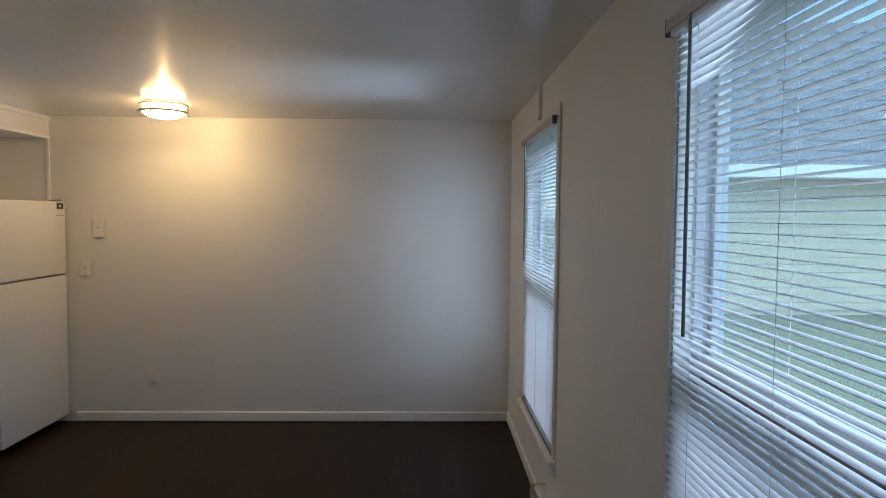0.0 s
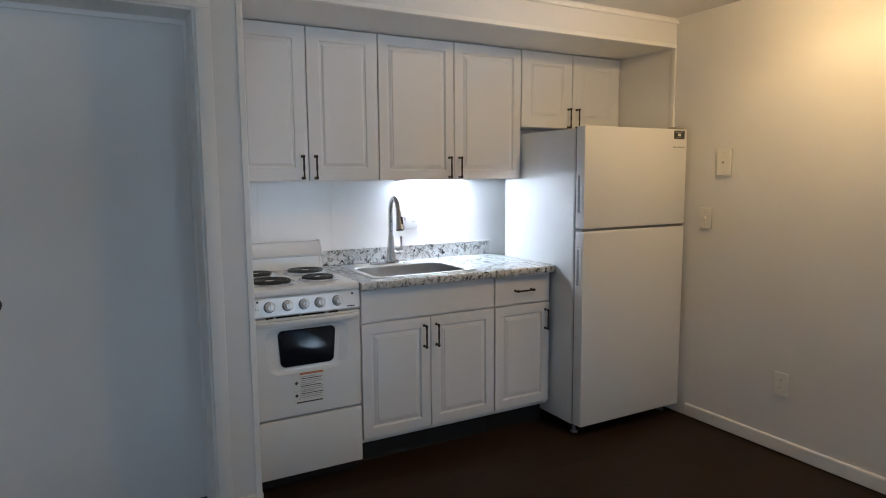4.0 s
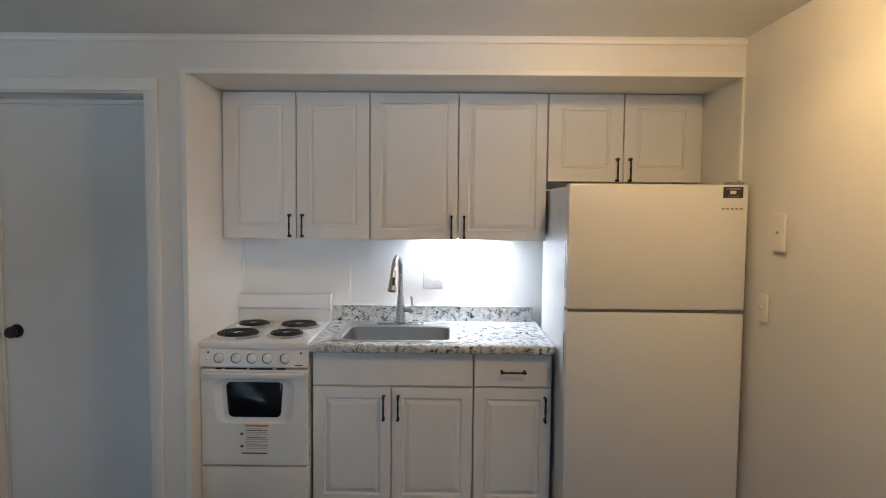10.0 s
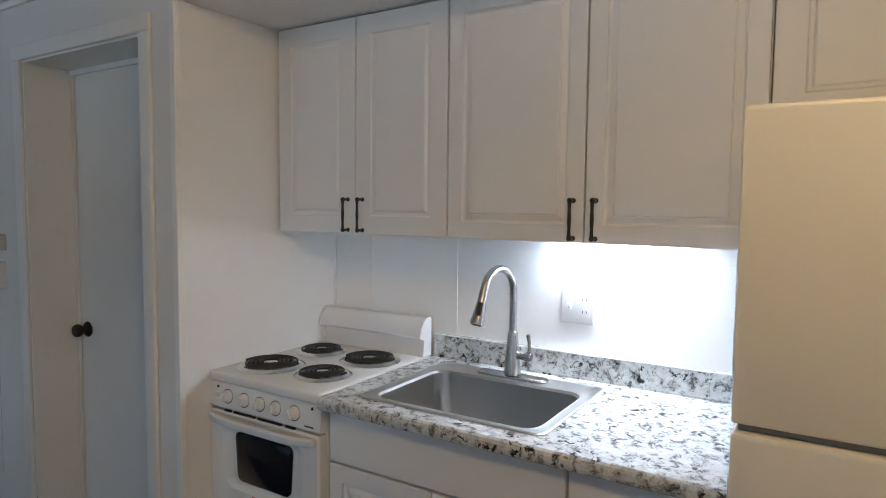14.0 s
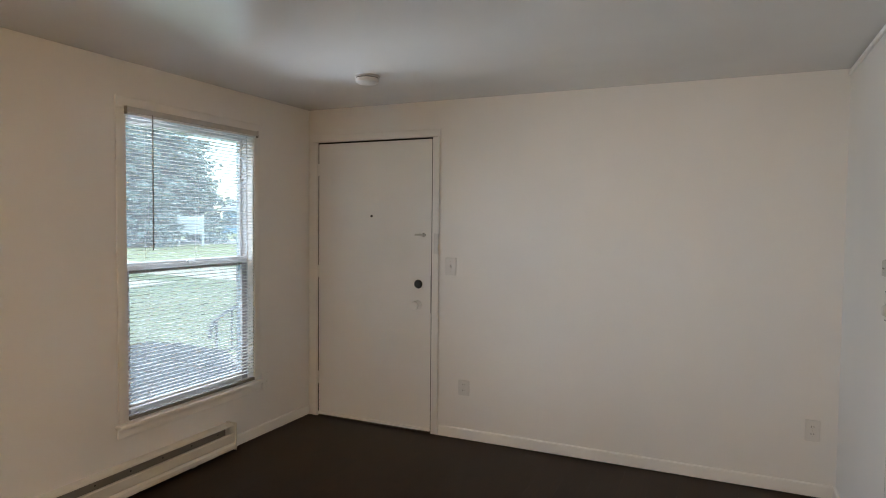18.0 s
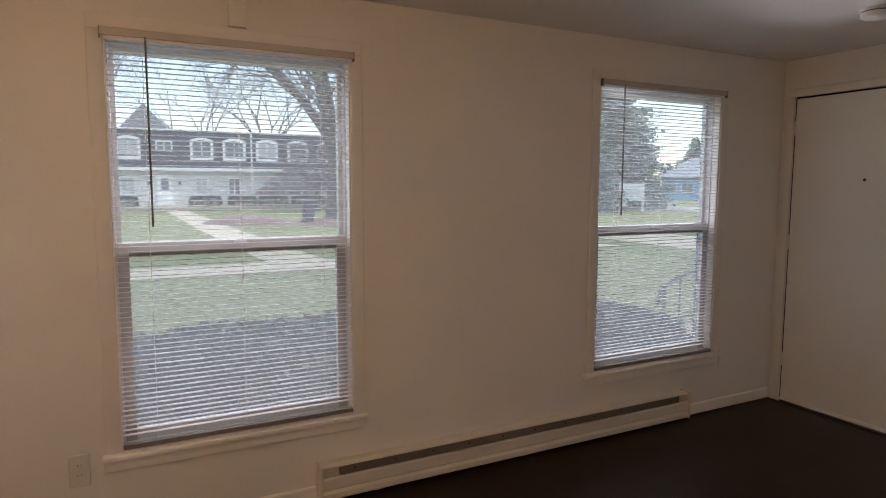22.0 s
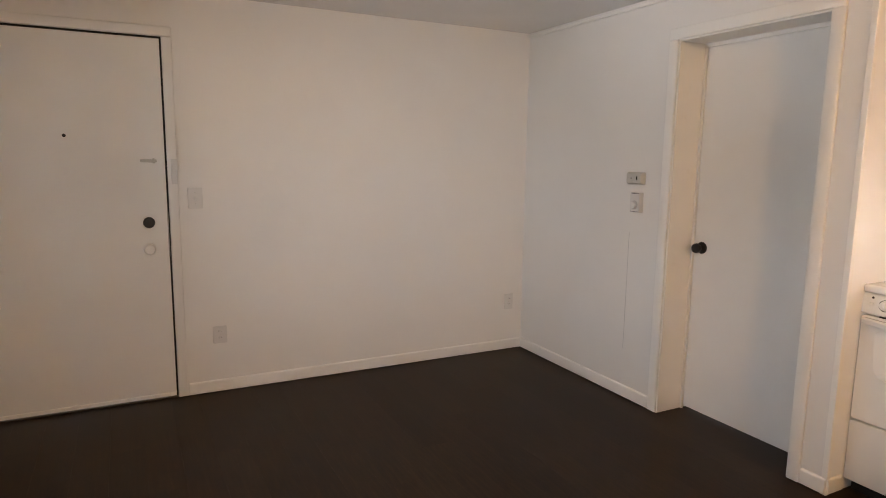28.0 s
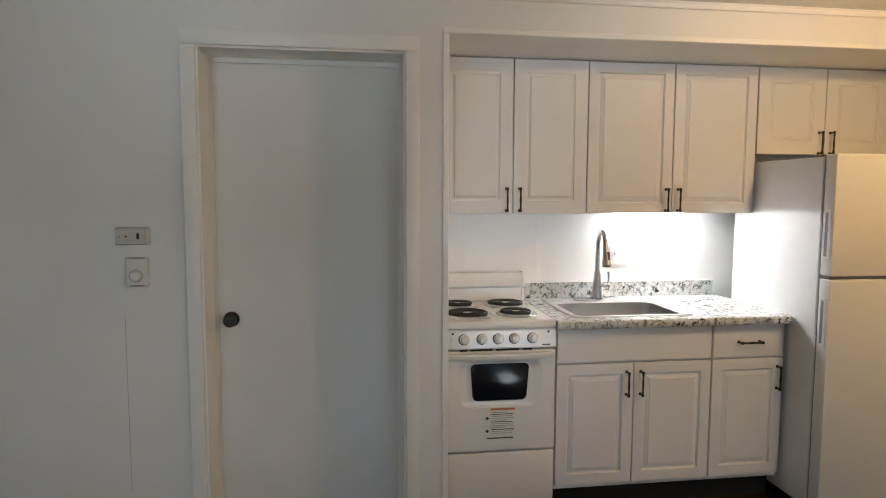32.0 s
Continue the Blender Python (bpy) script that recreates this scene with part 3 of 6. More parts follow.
# ---- windows, blinds ----
def window(name, a, b):
    root = tagged(new(name), "white vinyl double-hung window with an insect screen", "window", kind="structure")
    mid = 1.205
    f = bmesh.new()
    X0, X1 = EAST + 0.045, EAST + 0.116
    for u in (a, b - 0.014):
        box(f, X0, X1, u, u + 0.014, W_SILL, W_HEAD, bevel=0.002)
    for z, h in ((W_SILL, 0.02), (W_HEAD - 0.022, 0.022)):
        box(f, X0, X1, a + 0.014, b - 0.014, z, z + h, bevel=0.002)
    part("window_frame", f, VINYL, root)
    for sash, x, z0, z1, st in (("upper_sash", EAST + 0.082, mid - 0.02, W_HEAD - 0.022, 0.018), ("lower_sash", EAST + 0.049, W_SILL + 0.02, mid + 0.025, 0.04)):
        s = bmesh.new()
        for u in (a + 0.015, b - 0.015 - st):
            box(s, x, x + 0.032, u, u + st, z0, z1, bevel=0.002)
        for z, h in ((z0, 0.045), (z1 - 0.04, 0.04)):
            box(s, x + 0.001, x + 0.031, a + 0.015 + st, b - 0.015 - st, z, z + h, bevel=0.002)
        s = part(sash, s, VINYL, root)
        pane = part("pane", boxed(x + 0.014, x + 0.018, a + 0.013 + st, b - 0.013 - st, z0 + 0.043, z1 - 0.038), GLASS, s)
        pane.visible_shadow = False
    # Dark strip added as the shadow line below the meeting rail.
    part("rail_shade", boxed(EAST + 0.0475, EAST + 0.052, a + 0.056, b - 0.056, mid - 0.029, mid - 0.0165, bevel=0.001), RAIL, root, "dark strip for the shade under the meeting rail")
    # Strips added over the lower stiles to colour them as shaded.
    for u in (a + 0.0148, b - 0.0558):
        part("shaded_stile", boxed(EAST + 0.0455, EAST + 0.05, u, u + 0.041, W_SILL + 0.02, mid - 0.02, bevel=0.001), SHADED_VINYL, root, "grey strip over the lower sash stile, its shade in the colour")
    s = bmesh.new()
    for u in (a + 0.015, b - 0.015 - 0.016):
        box(s, X1 - 0.008, X1 + 0.004, u, u + 0.016, W_SILL + 0.021, mid)
    for z in (W_SILL + 0.021, mid - 0.015):
        box(s, X1 - 0.008, X1 + 0.004, a + 0.031, b - 0.031, z, z + 0.015)
    s = part("screen_frame", s, GREYINK, root, "grey insect screen frame")
    net = part("screen", boxed(X1 - 0.0025, X1 - 0.0015, a + 0.03, b - 0.03, W_SILL + 0.035, mid - 0.014), SCREEN, s)
    net.visible_shadow = False
    lock = boxed(EAST + 0.036, EAST + 0.05, (a + b) / 2 - 0.03, (a + b) / 2 + 0.03, mid + 0.003, mid + 0.02, bevel=0.004)
    part("sash_lock", lock, VINYL, root)
    reveal = bmesh.new()
    for u in (a, b - 0.006):
        box(reveal, EAST - 0.001, X0, u, u + 0.006, W_SILL, W_HEAD)
    box(reveal, EAST - 0.001, X0, a + 0.006, b - 0.006, W_HEAD - 0.006, W_HEAD)
    box(reveal, EAST - 0.001, X0, a + 0.006, b - 0.006, W_SILL, W_SILL + 0.004)
    part("reveal", reveal, TRIM, root)
    t = casing(name.replace("window", "window_casing"), "white painted casing round the window", "x", EAST, -1, a, b, W_SILL, W_HEAD, 0.058, 0.011, mat=WALL)
    return root


def slat_mesh(width):
    """A crowned vinyl slat 25 mm deep."""
    bm = bmesh.new()
    prof = [(-0.0125, 0), (-0.006, 0.0011), (0, 0.0015), (0.006, 0.0011), (0.0125, 0)]
    ring = [(x, z + 0.0004) for x, z in prof] + [(x, z - 0.0004) for x, z in prof[::-1]]
    loft(bm, [[(x, y, z) for x, z in ring] for y in (-width / 2, width / 2)])
    return mesh_of("slat", bm, SLAT)


def blind(a, b, wand_y, label):
    """A lowered 25 mm blind, its slats close to level, hung from a headrail on the face of the casing."""
    y, w, x = (a + b) / 2, b - a - 0.006, EAST + 0.002
    root = thing("venetian_blind", label, "blind", "blinds at the windows", pose(x, y, W_HEAD - 0.006))
    rail = w / 2 + 0.012
    bm = bmesh.new()
    prof = [(-0.014, 0.012), (-0.034, 0.012), (-0.036, 0.010), (-0.036, -0.016), (-0.033, -0.0185), (-0.031, -0.016), (-0.031, 0.007), (-0.014, 0.007)]
    loft(bm, [[(px, py, pz) for px, pz in prof] for py in (-rail, rail)])
    part("valance", bm, RAILFACE, root, "white valance strip with its shade put into a grey colour")
    part("headrail", boxed(-0.029, -0.0145, -w / 2, w / 2, -0.030, 0.005, bevel=0.002), SLAT, root)
    top, low, pitch = -0.040, W_SILL - W_HEAD + 0.036, 0.0200
    me, n = slat_mesh(w), int((top - low) / pitch)
    for i in range(n):
        s = part("slat", me, None, root)
        s.location = (random.uniform(-0.0008, 0.0008) - 0.002, random.uniform(-0.001, 0.001), top - i * pitch)
        s.rotation_euler = (random.uniform(-0.0012, 0.0012), radians(2.8 + random.uniform(-1.3, 1.3)), 0)
    part("bottom_rail", boxed(-0.015, 0.011, -w / 2, w / 2, low - 0.024, low - 0.004, bevel=0.003), RAIL, root, "dull brown-grey bottom rail")
    for u in (-w / 2 + 0.13, 0, w / 2 - 0.13):
        for d in (-0.0152, 0.0112):
            part("ladder_cord", tube(bmesh.new(), [(d, u, -0.03), (d, u, low)], 0.0007, 5), SLAT, root)
        part("cord_button", lathe(bmesh.new(), [(0, -0.003), (0.005, -0.003), (0.005, 0.0), (0, 0.0)], 10, Matrix.Translation((-0.002, u, low - 0.0245))), SLAT, root)
    u = wand_y - y
    bm = tube(bmesh.new(), [(-0.033, u, -0.012), (-0.038, u, -0.02), (-0.038, u, -0.032)], 0.0028, 6)
    part("wand_hook", bm, GREYWAND, root, "small dark hook of the wand")
    bm = tube(bmesh.new(), [(-0.038, u, -0.030), (-0.037, u, -0.4), (-0.036, u, -0.74)], 0.0042, 6)
    part("tilt_wand", bm, GREYWAND, root, "grey clear plastic tilt wand")
    for v in (-rail - 0.0035, rail):
        part("headrail_bracket", boxed(-0.037, -0.0135, v, v + 0.0035, -0.028, 0.014, bevel=0.001), RAIL, root, "dull metal end bracket")


GREYWAND = material("smoky_plastic", (0.16, 0.17, 0.18), 0.25)
for i, (a, b) in enumerate(WINDOWS):
    window("window_%d" % (i + 1), a, b)
    blind(a, b, b - 0.145, "white mini blind lowered before the window, slats open and level")
    stool = boxed(EAST - 0.04, EAST + 0.085, a - 0.062, b + 0.075, W_SILL - 0.026, W_SILL - 0.002, bevel=0.006)
    structure("window_stool_%d" % (i + 1), stool, TRIM, "white painted inner window sill", "sill", True)
    structure("window_apron_%d" % (i + 1), boxed(EAST - 0.016, EAST, a - 0.055, b + 0.068, W_SILL - 0.075, W_SILL - 0.027, bevel=0.004), TRIM, "white painted apron under the sill", "trim", True)

# ---- heater under the windows ----
heater = thing("baseboard_heater", "long cream enamel electric baseboard heater along the wall", "heater", "", pose(EAST, 0, 0))
H0, H1 = -3.914, -1.555
bm = boxed(-0.022, 0, H0 + 0.012, H1 - 0.012, 0.02, 0.185, bevel=0.002)
part("back_plate", bm, HEATER, heater)
bm = bmesh.new()
prof = [(-0.022, 0.187), (-0.045, 0.187), (-0.062, 0.178), (-0.064, 0.172), (-0.060, 0.172), (-0.044, 0.181), (-0.022, 0.181)]
loft(bm, [[(x, y, z) for x, z in prof] for y in (H0 + 0.012, H1 - 0.012)])
part("top_hood", bm, HEATER, heater)
bm = bmesh.new()
prof = [(-0.066, 0.128), (-0.072, 0.122), (-0.072, 0.075), (-0.066, 0.068), (-0.078, 0.055), (-0.078, 0.03), (-0.066, 0.022), (-0.06, 0.024), (-0.06, 0.126)]
loft(bm, [[(x, y, z) for x, z in prof] for y in (H0 + 0.012, H1 - 0.012)])
part("front_panel", bm, HEATER, heater)
bm = boxed(-0.056, -0.03, H0 + 0.075, H1 - 0.1, 0.128, 0.166)
part("grille", bm, GRILLE, heater, "dull metal grille slot")
screw = mesh_of("screw", lathe(bmesh.new(), [(0, 0.002), (0.004, 0.0015), (0.0045, 0)], 8, pose(0, 0, 0, 0, -90)), DARK)
for i in range(11):
    s = part("screw", screw, None, heater)
    s.location = (-0.0565, H0 + 0.14 + i * 0.205, 0.15)
for y in (H0, H1 - 0.012):
    part("end_cap", boxed(-0.082, 0, y, y + 0.012, 0.018, 0.192, bevel=0.004), HEATER, heater)
for y in (H0 + 0.3, -2.7, H1 - 0.3):
    part("foot", boxed(-0.03, -0.005, y - 0.02, y + 0.02, 0.0, 0.021), HEATER, heater)

# ---- floor planks ----
def planks():
    w = 0.152
    meshes = {}
    x = BACK
    k = 0
    while x < EAST:
        y = SOUTH - 0.01 - (k * 0.47) % 1.22
        while y < 0:
            a, b = max(y, SOUTH - 0.04), min(y + 1.22, 0.0)
            if b - a > 0.05 and not (x + w < -0.2 and b < SIDE):
                wx = min(w, EAST - x)
                key = (round(b - a, 3), round(wx, 3))
                if key not in meshes:
                    bm = boxed(0.00012, wx - 0.00012, 0.00012, b - a - 0.00012, -0.004, 0.0, bevel=0)
                    meshes[key] = mesh_of("plank", bm, PLANK)
                p = part("plank", meshes[key], None, floor)
                p.location = (x, a, 0.0)
            y += 1.22
        x += w
        k += 1

# ---- kitchen cabinets ----
RAISED = [(0, -0.019), (0, -0.002), (0.002, 0), (0.05, 0), (0.0522, -0.007), (0.056, -0.0105), (0.06, -0.0105), (0.074, -0.0045), (0.076, -0.005), (0.0785, -0.002), (0.081, -0.0012)]
BEADED = [(0, -0.019), (0, -0.002), (0.002, 0), (0.066, 0), (0.069, -0.003), (0.072, -0.0005), (0.078, -0.0005), (0.081, -0.004), (0.085, -0.0015), (0.089, -0.0015)]
SLAB = [(0, -0.019), (0, -0.003), (0.003, 0)]
SHALLOW = [(0, -0.019), (0, -0.002), (0.002, 0), (0.062, 0), (0.066, -0.005), (0.075, -0.006), (0.083, -0.001), (0.086, 0)]


def front(w, h, profile):
    """A cabinet front from its own corner: width along y, height along z, face towards +x."""
    bm = bmesh.new()
    loops = [[(d, i, i), (d, w - i, i), (d, w - i, h - i), (d, i, h - i)] for i, d in profile]
    return loft(bm, loops)


def pull_mesh(length=0.105):
    """Black bar pull with flared feet, standing along z."""
    bm = bmesh.new()
    for z in (-length / 2, length / 2):
        lathe(bm, [(0, 0), (0.0075, 0), (0.007, 0.003), (0.0045, 0.006), (0.0045, 0.022), (0.0072, 0.025), (0.0075, 0.03), (0.005, 0.034), (0, 0.035)], 12, Matrix.Translation((0, 0, z)) @ pose(0, 0, 0, 0, 90))
    n = 9
    pts = [(0.029, 0, -length / 2 + length * i / (n - 1)) for i in range(n)]
    tube(bm, pts, [0.0062, 0.0048, 0.0042, 0.005, 0.0055, 0.005, 0.0042, 0.0048, 0.0062], 10)
    return mesh_of("pull_handle", bm, BLACK, True)


PULL = pull_mesh()


def door_front(parent, y0, y1, z0, z1, x, profile, pull=None, name="door", flat=False):
    d = part(name, front(y1 - y0, z1 - z0, profile), CABINET, parent)
    d.location = (x, y0, z0)
    if pull:
        p = part("handle", PULL, None, d, "black bar pull")
        p.location = (0.0, pull[0] - y0, pull[1] - z0)
        if flat:
            p.rotation_euler = (radians(90), 0, 0)
    return d


def wall_cabinet(label, y0, y1, z0, z1, profiles, pull_z):
    t = thing("wall_cabinet", label, "cabinet", "white cabinets over the counter")
    F = -0.422
    bm = bmesh.new()
    box(bm, BACK + 0.002, F - 0.022, y0 + 0.001, y0 + 0.017, z0, z1)
    box(bm, BACK + 0.002, F - 0.022, y1 - 0.017, y1 - 0.001, z0, z1)
    box(bm, BACK + 0.002, F - 0.022, y0 + 0.017, y1 - 0.017, z0 + 0.01, z0 + 0.026)
    box(bm, BACK + 0.002, F - 0.022, y0 + 0.017, y1 - 0.017, z1 - 0.016, z1)
    box(bm, BACK + 0.002, BACK + 0.008, y0 + 0.017, y1 - 0.017, z0 + 0.026, z1 - 0.016)
    part("body", bm, CABINET, t)
    m = (y0 + y1) / 2
    door_front(t, y0 + 0.003, m - 0.0024, z0, z1 - 0.0045, F, profiles[0], (m - 0.032, pull_z))
    door_front(t, m + 0.0024, y1 - 0.003, z0, z1 - 0.0045, F, profiles[1], (m + 0.032, pull_z))
    return t


U0, U1 = 1.386, 2.1235
wall_cabinet("white foil wall cabinet over the stove, two doors", -2.410, -1.668, U0, U1, (SHALLOW, SHALLOW), 1.452)
wall_cabinet("wide white foil wall cabinet over the sink, two doors", -1.668, -0.778, U0, U1, (RAISED, RAISED), 1.452)
wall_cabinet("short white foil wall cabinet over the fridge, two doors", -0.777, -0.020, 1.686, U1, (BEADED, BEADED), 1.745)
structure("cabinet_filler", boxed(-0.46, -0.443, -0.0195, -0.001, 1.686, U1), CABINET, "narrow white filler strip beside the cabinet", "filler")
structure("cabinet_filler", boxed(-0.46, -0.443, SIDE + 0.001, -2.4105, U0, U1), CABINET, "narrow white filler strip beside the cabinet", "filler")


def base_cabinet(label, y0, y1, doors, drawer_pull, door_pulls):
    t = thing("base_cabinet", label, "cabinet", "white cabinets under the counter")
    F = -0.135
    bm = bmesh.new()
    box(bm, BACK + 0.002, F - 0.021, y0 + 0.001, y0 + 0.017, 0.12, 0.874)
    box(bm, BACK + 0.002, F - 0.021, y1 - 0.017, y1 - 0.001, 0.12, 0.874)
    box(bm, BACK + 0.002, F - 0.021, y0 + 0.017, y1 - 0.017, 0.12, 0.136)
    box(bm, F - 0.04, F - 0.021, y0 + 0.017, y1 - 0.017, 0.69, 0.874)
    box(bm, BACK + 0.002, BACK + 0.008, y0 + 0.017, y1 - 0.017, 0.136, 0.874)
    part("body", bm, CABINET, t)
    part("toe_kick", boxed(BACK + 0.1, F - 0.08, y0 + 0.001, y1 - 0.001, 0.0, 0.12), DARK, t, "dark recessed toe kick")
    door_front(t, y0 + 0.003, y1 - 0.003, 0.7165, 0.871, F, SLAB, drawer_pull, "drawer_front", True)
    for (a, b), p in zip(doors, door_pulls):
        door_front(t, a, b, 0.142, 0.7085, F, RAISED, p)


base_cabinet("white foil sink base cabinet, two raised-panel doors", -1.900, -1.147, ((-1.897, -1.5322), (-1.5278, -1.150)), None, ((-1.565, 0.614), (-1.497, 0.614)))
base_cabinet("narrow white foil base cabinet, one drawer over one door", -1.145, -0.780, ((-1.142, -0.783),), (-0.962, 0.790), ((-0.812, 0.614),))

# ---- worktop ----
SINK = (-0.662, -0.165, -1.818, -1.222)
worktop = thing("worktop", "speckled grey granite-look laminate worktop with backsplash", "worktop")
C0, C1 = -1.908, -0.776
bm = bmesh.new()
nose = [(-0.124, 0.877), (-0.104, 0.877), (-0.096, 0.882), (-0.093, 0.892), (-0.093, 0.905), (-0.096, 0.913), (-0.104, 0.917), (-0.124, 0.917)]
loft(bm, [[(x, y, z) for x, z in nose] for y in (C0, C1)])
part("front_edge", bm, GRANITE, worktop)
bm = wall_mesh("x", 0.879, 0.917, C0, C1, BACK + 0.001, -0.1245, [(SINK[2] + 0.012, SINK[3] - 0.012, SINK[0] + 0.01, SINK[1] - 0.01)])
for v in bm.verts:
    v.co = (v.co.z, v.co.y, v.co.x)
part("top", bm, GRANITE, worktop)
bm = boxed(BACK + 0.001, BACK + 0.021, C0, -0.80, 0.9175, 1.004, bevel=0.003)
part("backsplash", bm, GRANITE, worktop)
bm = bmesh.new()
tube(bm, [(BACK + 0.022, y, 1.003) for y in (C0, -1.6, -1.2, -0.8)], 0.0025, 6)
part("caulk_bead", bm, TRIM, worktop, "white caulk bead")

# ---- sink ----
sink = thing("kitchen_sink", "brushed steel drop-in sink in the worktop", "sink", "", pose((SINK[0] + SINK[1]) / 2, (SINK[2] + SINK[3]) / 2, 0.917))
W, L = SINK[1] - SINK[0], SINK[3] - SINK[2]


def ring(w, l, r, z, dx=0.0):
    return [(x + dx, y, z) for x, y in rounded(w, l, r, 6)]


bm = bmesh.new()
loft(bm, [ring(W, L, 0.03, 0.0005), ring(W, L, 0.03, 0.004), ring(W - 0.008, L - 0.008, 0.028, 0.006), ring(W - 0.02, L - 0.02, 0.026, 0.0035),
          ring(W - 0.125, L - 0.07, 0.05, 0.003, 0.035), ring(W - 0.137, L - 0.082, 0.048, -0.004, 0.035)], False, False)
part("rim", bm, STEEL, sink, smooth=True)
bm = bmesh.new()
loft(bm, [ring(W - 0.137, L - 0.082, 0.048, -0.004, 0.035), ring(W - 0.14, L - 0.085, 0.048, -0.02, 0.035), ring(W - 0.155, L - 0.1, 0.05, -0.14, 0.035), ring(W - 0.18, L - 0.125, 0.055, -0.158, 0.035), ring(W - 0.24, L - 0.19, 0.05, -0.165, 0.035), ring(0.09, 0.09, 0.0449, -0.168, 0.035)], False, False)
lathe(bm, [(0.045, -0.168), (0.04, -0.172), (0.036, -0.174), (0.0, -0.174)], 28, Matrix.Translation((0.035, 0, 0)))
part("basin", bm, BASIN, sink, smooth=True)
part("drain", lathe(bmesh.new(), [(0.043, -0.167), (0.041, -0.1655), (0.032, -0.168), (0.03, -0.172), (0.01, -0.171), (0.006, -0.166), (0, -0.165)], 24, Matrix.Translation((0.035, 0, 0))), CHROME, sink, "round steel drain strainer", True)

# ---- faucet ----
faucet = thing("kitchen_faucet", "brushed nickel gooseneck faucet on the sink deck", "faucet", "", pose(-0.615, -1.525, 0.9205))
bm = bmesh.new()
loft(bm, [[(x, y, z) for x, y in rounded(0.056 - i, 0.255 - i, 0.027 - i / 2, 6)] for i, z in ((0, 0.0), (0, 0.005), (0.008, 0.009), (0.02, 0.01))])
part("deck_plate", bm, NICKEL, faucet, smooth=True)
part("body", lathe(bmesh.new(), [(0, 0.0105), (0.029, 0.0105), (0.029, 0.016), (0.026, 0.03), (0.0225, 0.08), (0.019, 0.12), (0.0165, 0.15), (0.0125, 0.155), (0, 0.155)], 28), NICKEL, faucet, smooth=True)
way = Vector((math.cos(radians(-9)), math.sin(radians(-9)), 0))
pts = [Vector((0, 0, 0.15)), Vector((0, 0, 0.2)), Vector((0, 0, 0.26))]
R0 = 0.082
for i in range(1, 15):
    a = math.pi - (math.pi * 0.935) * i / 14
    pts.append(way * (R0 + R0 * math.cos(a)) + Vector((0, 0, 0.285 + R0 * math.sin(a))))
part("gooseneck", tube(bmesh.new(), pts, 0.0125, 14), NICKEL, faucet, smooth=True)
end, d = pts[-1], (pts[-1] - pts[-2]).normalized()
m = Matrix.Translation(end) @ d.to_track_quat("Z", "Y").to_matrix().to_4x4()
head = part("spray_head", lathe(bmesh.new(), [(0, -0.004), (0.0135, -0.004), (0.014, 0.01), (0.0145, 0.03), (0.0195, 0.075), (0.0235, 0.1), (0.0225, 0.105), (0.0, 0.105)], 22, m), NICKEL, faucet, smooth=True)
part("spray_tip", lathe(bmesh.new(), [(0, 0.1052), (0.0165, 0.1052), (0.016, 0.108), (0, 0.108)], 20, m), BLACK, head, "dark spray nozzle", True)
bm = bmesh.new()
tp = m @ Matrix.Translation((0, 0, 0.06))
box(bm, -0.007, 0.007, 0.012, 0.0215, -0.024, 0.018, bevel=0.003)
bmesh.ops.transform(bm, matrix=Matrix.Rotation(radians(-35), 4, "Z"), verts=bm.verts)
bmesh.ops.transform(bm, matrix=tp, verts=bm.verts)
part("spray_button", bm, BLACK, head, "black spray button", True)
bm = lathe(bmesh.new(), [(0, 0), (0.0125, 0), (0.0125, 0.03), (0.015, 0.034), (0.015, 0.052), (0.012, 0.056), (0, 0.056)], 18, Matrix.Translation((0, 0.012, 0.075)) @ pose(0, 0, 0, -90))
tube(bm, [(0, 0.058, 0.078), (0.002, 0.062, 0.1), (0.004, 0.061, 0.125), (0.008, 0.058, 0.15)], [0.007, 0.0055, 0.0055, 0.007], 10)
part("lever", bm, NICKEL, faucet, smooth=True)

# ---- stove ----
stove = thing("electric_stove", "narrow white enamel electric stove with four coil burners", "stove", "", pose(0, 0, 0))
S0, S1, SF = -2.418, -1.912, -0.125
body = boxed(BACK + 0.03, SF - 0.02, S0, S1, 0.055, 0.885, bevel=0.004)
part("body", body, ENAMEL, stove)
bm = boxed(BACK + 0.03, -0.106, S0 - 0.001, S1 + 0.001, 0.887, 0.922, bevel=0.012, segments=4)
part("cooktop", bm, ENAMEL, stove, smooth=True)
bm = bmesh.new()
prof = [(-0.715, 0.922), (-0.66, 0.922), (-0.668, 0.945), (-0.672, 0.985), (-0.652, 0.99), (-0.642, 1.0), (-0.65, 1.03), (-0.668, 1.056), (-0.685, 1.064), (-0.715, 1.064)]
loft(bm, [[(x, y, z) for x, z in prof] for y in (S0 + 0.012, S1 - 0.012)])
part("backguard", bm, ENAMEL, stove, smooth=True)
for y in (S0 + 0.0005, S1 - 0.0115):
    bm = bmesh.new()
    loft(bm, [[(x + (0.004 if x > -0.7 else 0), u, z + (0.004 if z > 1.06 else 0)) for x, z in prof] for u in (y, y + 0.011)])
    part("backguard_end", bm, ENAMEL, stove)
bm = bmesh.new()
prof = [(SF - 0.02, 0.80), (SF + 0.012, 0.80), (SF + 0.016, 0.806), (SF + 0.008, 0.878), (SF + 0.002, 0.886), (SF - 0.02, 0.886)]
loft(bm, [[(x, y, z) for x, z in prof] for y in (S0, S1)])
panel = part("control_panel", bm, ENAMEL, stove)
